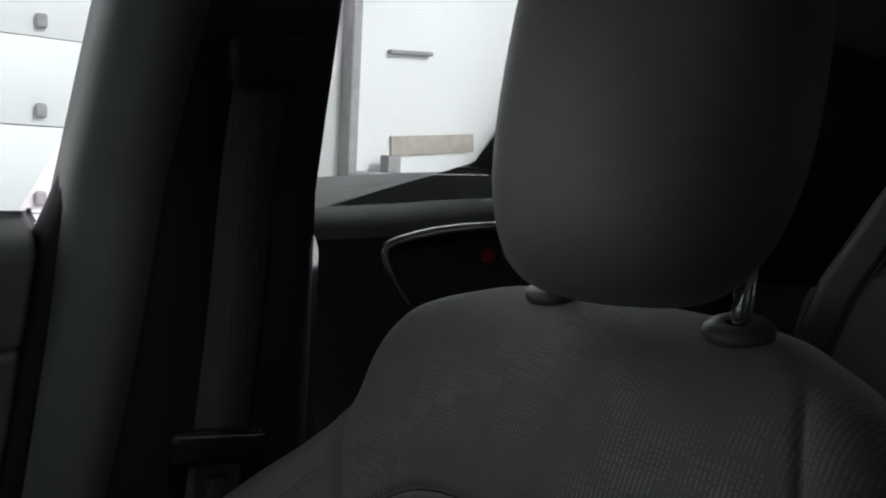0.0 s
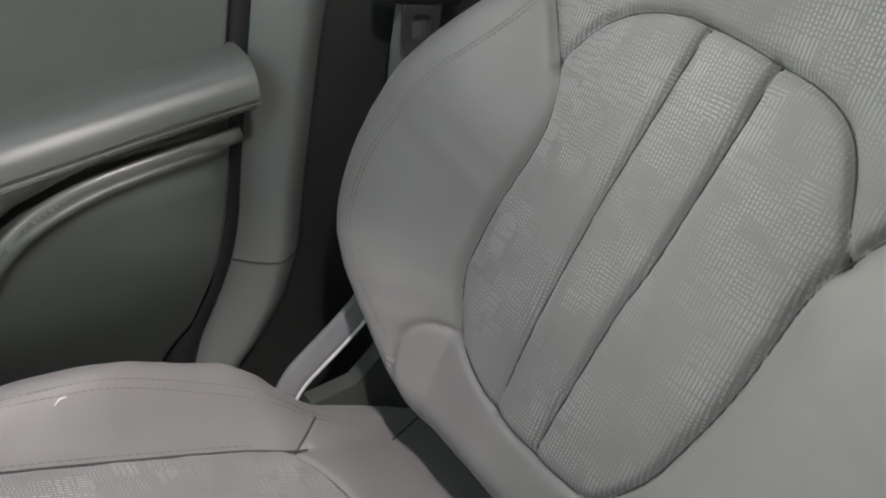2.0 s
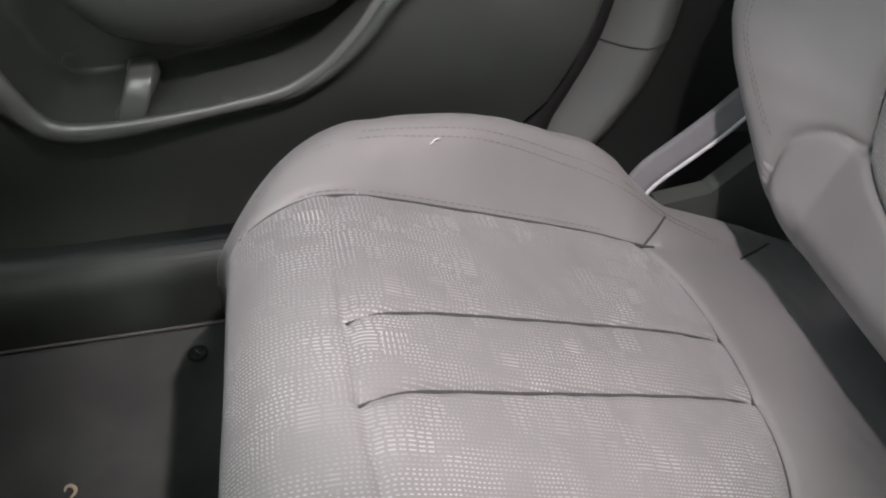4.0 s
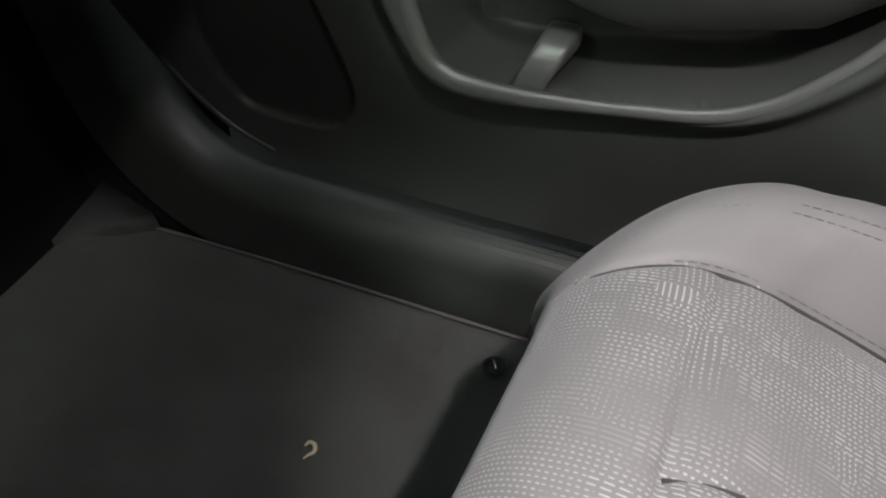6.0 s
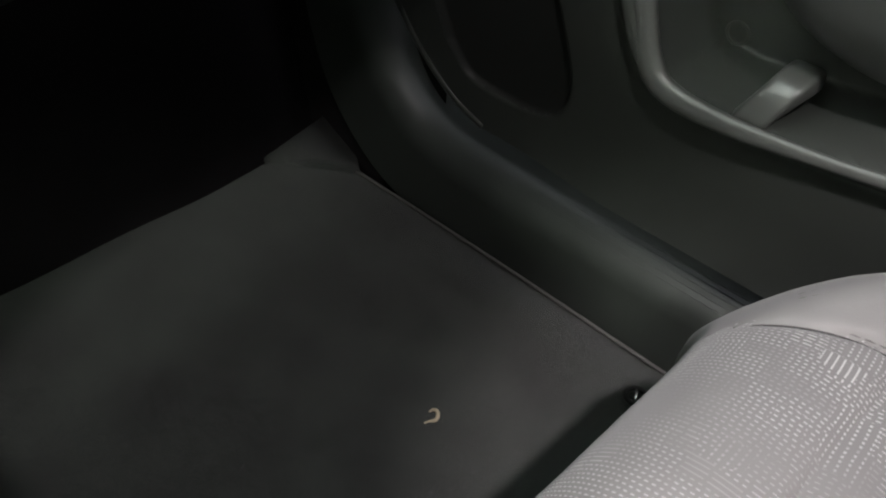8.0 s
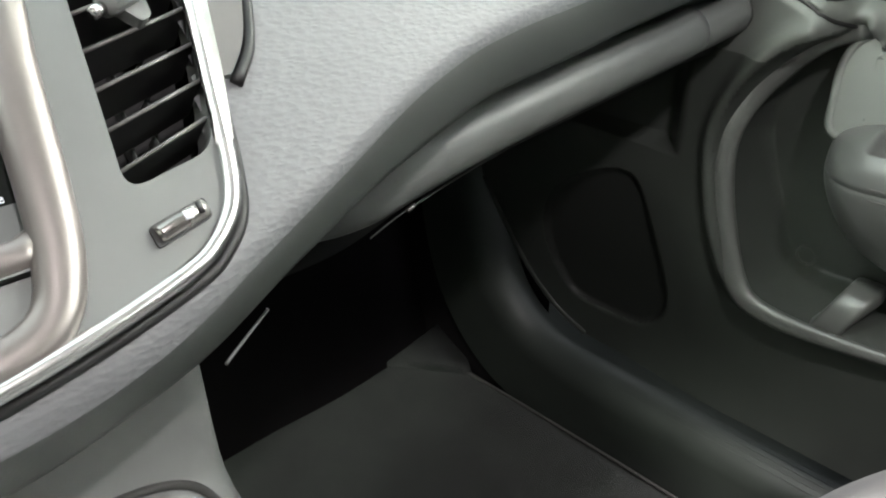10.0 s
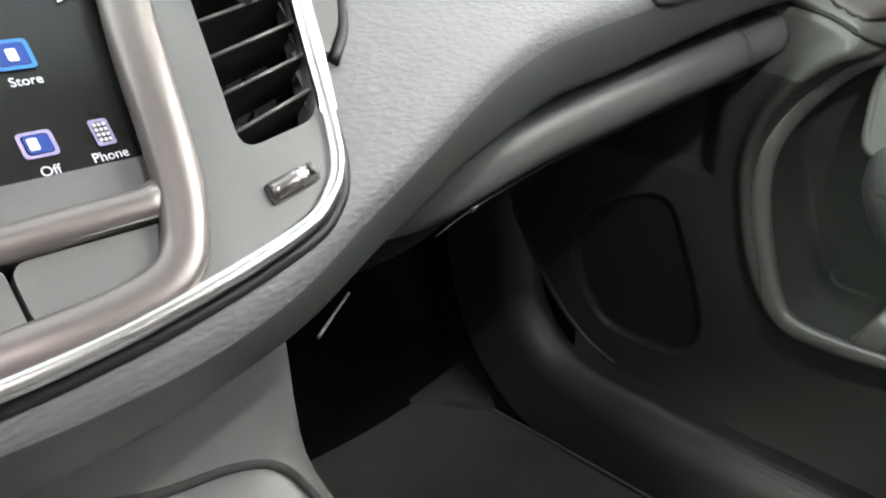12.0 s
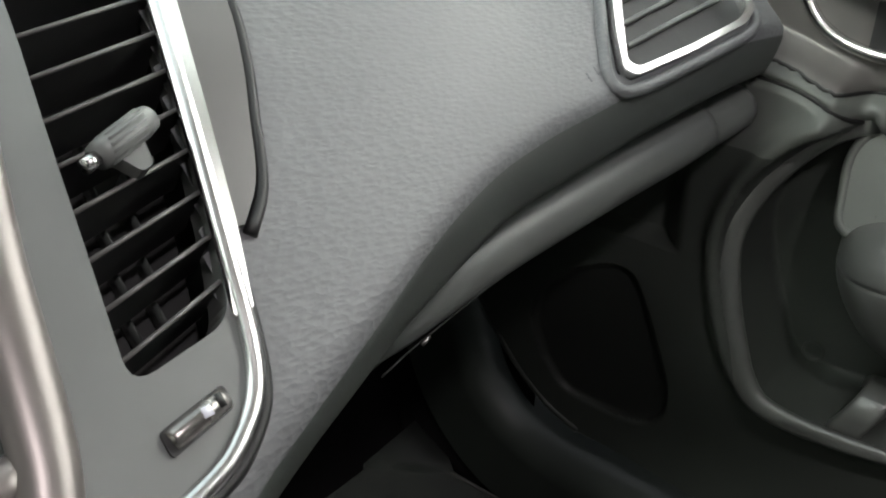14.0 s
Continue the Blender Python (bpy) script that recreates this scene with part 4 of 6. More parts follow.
def headrest(seat):
    bm = bmesh.new()
    nu, nv = 64, 48
    rows = []
    for j in range(nv + 1):
        b = -math.pi / 2 + math.pi * j / nv
        row = []
        for i in range(nu):
            a = 2 * math.pi * i / nu
            f = lambda s, e: math.copysign(abs(s) ** e, s)
            cz = f(math.sin(b), 0.72)
            c = abs(math.cos(b)) ** 0.5
            x = 0.107 * c * f(math.cos(a), 0.66) * float(np.interp(cz, (-1, -0.75, -0.45, -0.1, 0.3, 1), (0.92, 0.95, 0.98, 1.0, 1.0, 0.96)))
            y = 0.060 * c * f(math.sin(a), 0.75)
            row.append(Vector((x, y + 0.012 * (1 - (x / 0.13) ** 2), 0.150 * cz)))
        rows.append(row)
    m = pose(SX - 0.014, -0.250, 1.197, 14, 6, 0)
    vs = [[bm.verts.new(m @ p) for p in row] for row in rows[1:-1]]
    for a, b in zip(vs[:-1], vs[1:]):
        for i in range(nu):
            bm.faces.new((a[i], a[(i + 1) % nu], b[(i + 1) % nu], b[i]))
    for cap, ring in ((rows[0][0], vs[0][::-1]), (rows[-1][0], vs[-1])):
        c = bm.verts.new(m @ Vector((0, cap.y, cap.z)))
        for i in range(nu):
            bm.faces.new((ring[i], ring[(i + 1) % nu], c))
    part("headrest", bm, M_LEATHER, seat, "plain grey padded headrest")
    for s in (-1, 1):
        x = SX - 0.013 + 0.075 * s
        tube("headrest_post", [(x, -0.2475, 1.03), (x, -0.2515, 1.06), (x, -0.256, 1.10)], 0.0062, M_STEEL, seat, "chromed steel post", sides=16)
        prof = [(0.0062, 0.0055), (0.010, 0.0065), (0.0165, 0.0055), (0.0195, 0.003), (0.0205, 0.0), (0.0185, -0.006)]
        bm = bmesh.new()
        n = 28
        mm = pose(x, -0.2495, 1.0445, -16, 0, 0)
        rings = [[bm.verts.new(mm @ Vector((r * 1.08 * math.cos(2 * math.pi * i / n), r * 0.95 * math.sin(2 * math.pi * i / n), z))) for i in range(n)] for r, z in prof]
        for a, b in zip(rings[:-1], rings[1:]):
            for i in range(n):
                bm.faces.new((a[i], a[(i + 1) % n], b[(i + 1) % n], b[i]))
        part("post_guide", bm, M_GREY_INSERT, seat, "grey plastic guide ring")


def passenger_seat():
    seat = empty("car_seat", (SX, 0.1, 0.28))
    tagged(seat, "grey cloth and vinyl front passenger seat with fluted centre", "car seat")
    backrest(seat)
    cushion(seat)
    headrest(seat)


passenger_seat()


# ---- the front door's inner trim ----
POCKET = np.array([(0.606, 0.641), (0.590, 0.607), (0.568, 0.590), (0.515, 0.588), (0.429, 0.598), (0.379, 0.606), (0.348, 0.620), (0.327, 0.636), (0.302, 0.662),
                   (0.285, 0.684), (0.254, 0.710), (0.214, 0.727), (0.163, 0.738), (0.062, 0.751)])
POCKET_FRONT = np.array([(0.556, 0.80), (0.548, 0.832), (0.583, 0.814), (0.614, 0.776), (0.627, 0.731), (0.620, 0.684)])
SPEAKER = np.array([(0.815, 0.515), (0.785, 0.478), (0.70, 0.482), (0.664, 0.54), (0.688, 0.640), (0.72, 0.668), (0.79, 0.63), (0.82, 0.57)])


def arm_line(y):
    """Height of the armrest's stitched edge."""
    return np.interp(y, (0.05, 0.072, 0.215, 0.35, 0.432, 0.55), (0.791, 0.788, 0.766, 0.746, 0.736, 0.729))


def door_panel():
    ys, zs = np.arange(0.005, 0.93, 0.0022), np.arange(0.425, 1.075, 0.0022)
    Y, Z = np.meshgrid(ys, zs)
    rim = smooth_line(np.vstack([POCKET_FRONT[1:], POCKET]), 160)
    top = np.array([(0.062, 0.778), (0.163, 0.764), (0.214, 0.756), (0.254, 0.750), (0.285, 0.748), (0.33, 0.752), (0.42, 0.752), (0.50, 0.752), (0.525, 0.758), (0.534, 0.78), (0.534, 0.80), (0.532, 0.818)])
    poly = np.vstack([rim, top])
    d_rim = far_from(rim, Y, Z)
    inn = inside(poly, Y, Z)
    d_all = np.minimum(d_rim, far_from(np.vstack([top, rim[:1]]), Y, Z))
    sd = np.where(inn, d_all, -d_rim)
    # lower panel: leans outwards towards the bottom; upper panel flat
    low = 0.700 + 0.056 * ss(0.67, 0.405, Z) + 0.012 * ss(0.60, 0.75, Y) + 0.015 * ss(0.10, 0.045, Y)
    up = 0.742 + 0.0 * Z - 0.004 * ss(0.957, 0.965, Z) + 0.006 * np.exp(-((Z - (0.962 - 0.12 * (Y - 0.05) * 0.5)) / 0.004) ** 2)
    X = np.where(Z < 0.70, low, low + (up - low) * ss(0.70, 0.80, Z + 0.10 * ss(0.62, 0.68, Y)))
    # the lip's shoulder: a ledge that runs up and outwards ahead of the armrest
    ledge = 0.838 + 0.36 * (Y - 0.545)
    sh = low + (up - 0.006 - low) * ss(-0.004, 0.024, Z - ledge)
    X = X + (sh - X) * ss(0.552, 0.570, Y) * (1 - ss(0.66, 0.70, Y))
    X = X - 0.010 * np.exp(-((sd + 0.006) / 0.008) ** 2)
    pocket_x = 0.792 - 0.012 * ss(0.64, 0.74, Z) - 0.058 * ss(0.33, 0.24, Y)
    X = np.where(sd > 0, X + (pocket_x - X) * ss(0.0, 0.012, sd), X)
    T = Z - arm_line(Y)
    joint_a = smooth_line([(0.70, 0.884), (0.66, 0.880), (0.632, 0.872), (0.605, 0.864), (0.578, 0.853), (0.558, 0.849), (0.53, 0.850), (0.47, 0.852)], 60)
    joint_b = smooth_line([(0.68, 0.862), (0.645, 0.860), (0.625, 0.856), (0.593, 0.850), (0.566, 0.838), (0.548, 0.822), (0.536, 0.815), (0.50, 0.815)], 60)
    for line in (joint_a, joint_b):
        X = X + 0.005 * np.exp(-(far_from(line, Y, Z) / 0.0030) ** 2)
    # speaker cover, set in
    sp = smooth_line(np.vstack([SPEAKER, SPEAKER[:1]]), 90)
    d_sp = far_from(sp, Y, Z)
    X = X + 0.007 * ss(-0.002, 0.006, np.where(inside(sp, Y, Z), d_sp, -d_sp))
    # window sill rolls outwards at the top
    X = X + 0.06 * np.clip((Z - 1.035) / 0.035, 0, 1) ** 2
    # the edge towards the pillar, curved forwards near the bottom
    y_edge = np.interp(Z, (0.425, 0.50, 0.521, 0.549, 0.616, 0.722, 0.828, 0.90, 1.0, 1.08), (0.17, 0.148, 0.137, 0.116, 0.092, 0.067, 0.049, 0.037, 0.024, 0.013))
    X = X + 0.035 * np.clip((y_edge + 0.012 - Y) / 0.012, 0, 1) ** 2
    keep = ((Y > y_edge - 0.006) & (Y < np.interp(Z, (0.425, 0.445, 0.48, 0.53, 0.60, 0.75), (0.775, 0.815, 0.85, 0.875, 0.90, 0.94))))[:-1, :-1]
    P = np.stack([X, Y, Z], -1)
    door = empty("door_1", (0.74, 0.45, 0.42))
    tagged(door, "closed dark front passenger door with grey stitched armrest and map pocket", "car door", kind="structure")
    fy, fz, ft, fin = Y[:-1, :-1], Z[:-1, :-1], T[:-1, :-1], (sd[:-1, :-1] > 0.001)
    spk = inside(sp, fy, fz)
    pocket = fin
    upper = np.where(fy < 0.560, (fz > 0.79) | (ft > 0.0), (fz > 0.80) & (fy < 0.70)) & ~pocket
    over_lip = (fy < 0.29) & (fz > np.interp(fy, (0.062, 0.163, 0.214, 0.254, 0.285), (0.751, 0.738, 0.727, 0.710, 0.684)))
    upper = upper | (over_lip & ~pocket)
    lower = ~pocket & ~upper & ~spk
    order = np.argsort(joint_a[:, 0])
    insert = upper & (fy > 0.47) & (fz > np.interp(fy, joint_a[order, 0], joint_a[order, 1])) & (fz < 0.985)
    upper = upper & ~insert
    for name, mask, m, lab in (("map_pocket", pocket, M_DARK, "dark recessed pocket"),
                               ("upper_trim", upper & ~spk, M_DOOR, "dark soft trim"), ("trim_insert", insert, M_BRUSHED, "brushed grey insert"), ("lower_trim", lower, M_DARK, "dark grained plastic"), ("speaker_cover", spk, M_COVER, "black speaker cover")):
        part(name, grid_mesh(name, P, None, mask & keep), m, door, lab)
    def on(y, z, lift):
        j, i = int(np.clip(np.argmin(np.abs(zs - z)), 0, len(zs) - 1)), int(np.argmin(np.abs(ys - y)))
        return np.array((X[j, i] - lift, y, z))
    for line in (joint_a, joint_b):
        tube("trim_joint", [on(y, z, 0.0) for y, z in line], 0.0016, M_BLACK, door, "dark joint", sides=6, up=(1, 0, 0))
    front_edge = smooth_line([(0.775, 0.427), (0.815, 0.445), (0.85, 0.48), (0.875, 0.53), (0.90, 0.60)], 40)
    tube("trim_edge", [on(min(y, 0.925), z, -0.002) for y, z in front_edge], 0.0045, M_DARK, door, "rounded edge of the trim", sides=8, up=(1, 0, 0))
    # padded panel above the armrest, standing proud of the pocket
    pad = smooth_line([(0.42, 0.748), (0.50, 0.748), (0.535, 0.748), (0.5505, 0.754), (0.555, 0.775), (0.5575, 0.795), (0.555, 0.809), (0.547, 0.819), (0.53, 0.826), (0.48, 0.832), (0.42, 0.835)], 70)
    pad_x = lambda a, b: 0.703 + 0.36 * (b - 0.70) + 0.09 * max(0.0, 0.50 - a)
    plate("door_pad", [tuple(p) for p in pad], [], 0.07, lambda a, b, o: (pad_x(a, b) - o, a, b), M_DOOR, door, "dark soft padded panel")
    tube("pad_edge", [(pad_x(a, b) + 0.003, a, b) for a, b in pad[18:60]], 0.0042, M_DOOR, door, sides=10, up=(1, 0, 0))
    # armrest: a padded beam that ends in a rounded nose
    rows = []
    for y in np.r_[np.linspace(0.051, 0.50, 190), 0.50 + 0.053 * np.sin(np.linspace(0, math.pi / 2, 26))[1:]]:
        z0 = float(arm_line(y))
        q = math.sqrt(max(0.0, 1 - max(0.0, (y - 0.50) / 0.0531) ** 2))
        dp = float(np.interp(y, (0.06, 0.2, 0.26, 0.33, 0.43), (0.26, 0.32, 0.52, 1.0, 1.1))) * max(0.0, 1 - (max(0.0, y - 0.43) / 0.128) ** 2) ** 0.6
        e = 0.010 * float(ss(0.40, 0.10, np.array(y)))
        sec = [(0.765, 0.036), (0.735, 0.036), (0.705, 0.034), (0.688, 0.028), (0.678, 0.016), (0.675, 0.004), (0.676, 0.000), (0.6772, -0.0015), (0.676, -0.003), (0.6765, -0.012 * dp), (0.681, -0.028 * dp), (0.692, -0.050 * dp), (0.712, -0.072 * dp), (0.74, -0.088 * dp), (0.765, -0.094 * dp)]
        line = smooth_line([(0.765 - (0.765 - x - e) * q, z0 + dz * (0.35 + 0.65 * q) - 0.004 * (1 - q)) for x, dz in sec], 160)
        rows.append([(x, y, z) for x, z in line])
    AR = np.array(rows)
    # the pull slot is sunk into its top
    gx, gy = AR[..., 0], AR[..., 1]
    top_side = (np.arange(160) < 75)[None, :]
    AR[..., 2] -= 0.016 * ss(0.6845, 0.689, gx) * (1 - ss(0.712, 0.7165, gx)) * ss(0.448, 0.4525, gy) * (1 - ss(0.504, 0.5085, gy)) * top_side
    arm_ob = part("armrest", grid_mesh("armrest", AR), M_ARM, door, "padded grey vinyl with double stitching")
    for dz in (0.0035, -0.0055):
        ks = [30 + int(np.argmin(np.abs(r[30:130, 2] - arm_line(r[0, 1]) - dz))) for r in AR[:-8]]
        run = np.array([r[k] for r, k in zip(AR[:-8], ks)])
        for _ in range(40):
            run[1:-1] = (run[:-2] + 2 * run[1:-1] + run[2:]) / 4
        stitches("stitching", run + np.array((-0.0007, 0, 0)), 0.0006, M_THREAD, arm_ob)
    # pocket lip
    lip = smooth_line(np.vstack([POCKET_FRONT[1:], POCKET]), 90)
    lx = np.interp(lip[:, 1], (0.58, 0.70, 0.74, 0.83), (0.697, 0.697, 0.704, 0.738))
    wide_lip = np.interp(np.arange(90), (0, 8, 26, 44, 62, 89), (3.0, 3.6, 2.7, 1.15, 1.6, 1.9))
    tube("pocket_lip", np.stack([lx + 0.0030 * wide_lip, lip[:, 0], lip[:, 1]], -1), 0.0042, M_LIP, door, "rounded lip of the pocket", sides=14, flat=0.7, taper=wide_lip, up=(1, 0, 0))
    # bottle divider inside the pocket
    path = smooth_line([(0.716, 0.574), (0.710, 0.594), (0.713, 0.612), (0.725, 0.626), (0.744, 0.629), (0.770, 0.618), (0.795, 0.60)], 30)
    tan = np.gradient(path, axis=0)
    tan = tan / np.linalg.norm(tan, axis=1)[:, None]
    across = smooth_line([(-0.0135, -0.012), (-0.0130, -0.006), (-0.0112, -0.0012), (-0.006, 0.0), (0.006, 0.0), (0.0112, -0.0012), (0.0130, -0.006), (0.0135, -0.012)], 28)
    P = np.array([[(x - dz * v, 0.512 - 0.4 * (z - 0.586) + w, z + dx * v) for w, v in across] for (x, z), (dx, dz) in zip(path, tan)])
    part("bottle_divider", grid_mesh("bottle_divider", P), M_LIP, door, "grey moulded divider")
    # moulded mark inside the pocket, unreadable
    c = Vector((0.777, 0.560, 0.6155))
    tube("moulded_mark", [c + Vector((0, 0.0085 * math.cos(w), 0.0085 * math.sin(w))) for w in np.linspace(0, 6.28, 24)[:-1]], 0.0012, M_DARK, door, sides=5, up=(1, 0, 0), closed=True)
    # switch pod on the armrest
    pod = box("switch_pod", (0.05, 0.085, 0.016), pose(0.716, 0.405, 0.776, -9, 4, 0), M_ARM, door, "raised switch panel", bevel=0.006)
    box("window_switch", (0.018, 0.024, 0.006), pose(0.712, 0.395, 0.7855, -9, 4, 0), M_BLACK, pod, "black switch", bevel=0.002)
    box("window_switch", (0.018, 0.024, 0.006), pose(0.712, 0.425, 0.781, -9, 4, 0), M_BLACK, pod, "black switch", bevel=0.002)
    for y in (0.386, 0.399, 0.42, 0.432):
        box("switch_mark", (0.006, 0.003, 0.001), pose(0.708, y, 0.7895 - 0.15 * (y - 0.395), -9, 4, 0), M_ICON, pod, "white mark", bevel=0)
    # inner handle in its chrome ring
    ring = smooth_line([(0.38, 0.905), (0.42, 0.888), (0.50, 0.876), (0.555, 0.876), (0.59, 0.888), (0.61, 0.912), (0.612, 0.945), (0.59, 0.965), (0.50, 0.97), (0.41, 0.955), (0.38, 0.93), (0.38, 0.905)], 70)[:-1]
    tube("handle_ring", [(0.736, y, z) for y, z in ring], 0.0048, M_CHROME, door, "satin chrome ring", sides=10, up=(1, 0, 0), closed=True)
    plate("handle_bowl", [tuple(p) for p in ring], [], 0.003, lambda a, b, o: (0.7385 - o, a, b), M_BLACK, door, "black handle bowl")
    tube("door_handle", smooth_line([(0.73, 0.585, 0.925), (0.722, 0.54, 0.925), (0.72, 0.47, 0.924), (0.73, 0.43, 0.922)], 24), 0.009, M_CHROME, door, "chrome handle", sides=12, flat=1.3)
    # rubber seal between door and pillar
    seal = smooth_line([(0.752, 0.15, 0.44), (0.75, 0.128, 0.52), (0.75, 0.108, 0.56), (0.75, 0.082, 0.62), (0.754, 0.061, 0.72), (0.757, 0.042, 0.83), (0.765, 0.014, 1.0), (0.765, -0.010, 1.08), (0.75, -0.056, 1.20), (0.70, -0.115, 1.38)], 60)
    tube("door_seal", seal, 0.017, M_RUBBER, door, "black rubber seal", sides=10)
    frame_pts = smooth_line([(0.778, 0.006, 1.04), (0.772, -0.024, 1.12), (0.748, -0.054, 1.22), (0.69, -0.112, 1.39)], 30)
    tube("window_frame", frame_pts, 0.02, M_BLACK, door, "black window frame", sides=10)


door_panel()


# ---- the pillar between the doors, with its seat belt ----
def b_pillar():
    # a grey front strip that turns round a soft ridge, and the shaded side behind it, coloured black
    front, cover = [], []
    for z in np.linspace(0.36, 1.42, 80):
        f = np.interp(z, (0.36, 0.44, 0.50, 0.55, 0.61, 0.69, 0.82, 0.89, 0.96, 1.0, 1.25, 1.42), (0.20, 0.15, 0.105, 0.080, 0.064, 0.054, 0.034, 0.020, 0.007, 0.001, -0.034, -0.066))
        ox = np.interp(z, (0.36, 0.6, 0.9, 1.1, 1.42), (0.03, 0.004, 0.0, -0.004, -0.075))
        r = np.interp(z, (0.4, 0.9, 1.4), (-0.235, -0.240, -0.235))
        sec = [(0.79, f + 0.016), (0.758, f + 0.013), (0.741, f + 0.006), (0.727, f - 0.007), (0.716, f - 0.020), (0.7105, f - 0.031), (0.7103, f - 0.038), (0.714, f - 0.047), (0.722, f - 0.058)]
        front.append([(x + ox, y, z) for x, y in smooth_line(sec, 50)])
        y1 = f - 0.058
        sec = [(0.7205, y1 + 0.003), (0.7235, y1 - 0.006), (0.726, (y1 + r) / 2), (0.730, r + 0.035), (0.742, r + 0.008), (0.765, r), (0.79, r)]
        cover.append([(x + ox, y, z) for x, y in smooth_line(sec, 40)])
    P = np.array(front)
    pil = part("pillar_trim", grid_mesh("pillar_trim", P), M_PILLAR)
    tagged(pil, "dark grey plastic trim of the pillar between the doors", "pillar trim", kind="structure")
    # the dark colour stands for shade on the side that turns away
    part("pillar_shade_side", grid_mesh("pillar_shade_side", np.array(cover)), M_COVER, pil, "inboard side of the pillar, blackened for shade")
    seam = [P[int(np.argmin(np.abs(P[:, 0, 2] - 0.605))), i] + np.array((-0.0008, 0.0004, 0)) for i in range(6, 50)]
    tube("trim_joint", seam, 0.0008, M_SEAM, pil, sides=5)


def seat_belt():
    belt = empty("seat_belt", (0.70, -0.12, 0.9))
    tagged(belt, "black front seat belt hanging along the pillar, tongue parked", "seat belt")
    # slider that holds the upper loop
    box("belt_guide", (0.026, 0.072, 0.046), pose(0.676, -0.142, 1.214, -6, -8, 0), M_BLACK, belt, "black upper belt guide", bevel=0.011, segments=4)
    box("guide_slot", (0.010, 0.06, 0.012), pose(0.664, -0.139, 1.196, -6, -8, 0), M_RUBBER, belt, bevel=0.004)
    line = smooth_line([(0.672, -0.137, 1.195), (0.684, -0.133, 1.12), (0.686, -0.124, 0.99), (0.688, -0.112, 0.86), (0.690, -0.106, 0.80), (0.694, -0.100, 0.66), (0.70, -0.095, 0.50)], 40)
    ribbon("webbing", line, [(0.05, 1, 0.06)] * 40, 0.049, 0.0016, M_BELT, belt, "black woven webbing")
    tongue = box("belt_tongue", (0.022, 0.088, 0.031), pose(0.677, -0.107, 0.877, 7, 0, 0), M_SHINY, belt, "black shiny plastic tongue", bevel=0.009, segments=6)
    box("tongue_edge", (0.003, 0.082, 0.0022), pose(0.6665, -0.107, 0.889, 7, 0, 0), M_STEEL, tongue, "steel edge", bevel=0.001)
    plate("tongue_blade", round_poly([(-0.130, 0.864), (-0.090, 0.869), (-0.088, 0.822), (-0.094, 0.816), (-0.120, 0.813), (-0.128, 0.822)], 0.004, 4),
          [round_poly([(-0.119, 0.850), (-0.099, 0.852), (-0.099, 0.828), (-0.118, 0.826)], 0.004, 4)], 0.003, lambda a, b, o: (0.679 - o, a, b), M_STEEL, tongue, "steel blade with a slot")
    low = smooth_line([(0.622, 0.075, 0.500), (0.630, 0.055, 0.519), (0.632, 0.02, 0.545), (0.632, -0.015, 0.575), (0.645, -0.07, 0.62), (0.67, -0.10, 0.66)], 24)
    ribbon("lap_webbing", low, [(0.45, 0.35, 0.62)] * 24, 0.026, 0.0018, M_BELT_GREY, belt, "grey lower webbing")
    tube("webbing_edge", low + np.array((-0.45, -0.35, -0.62)) * 0.0155, 0.0022, mat("pale_edge", (0.5, 0.5, 0.5), 0.4, bump=0), belt, "pale bound edge", sides=8)


b_pillar()
seat_belt()


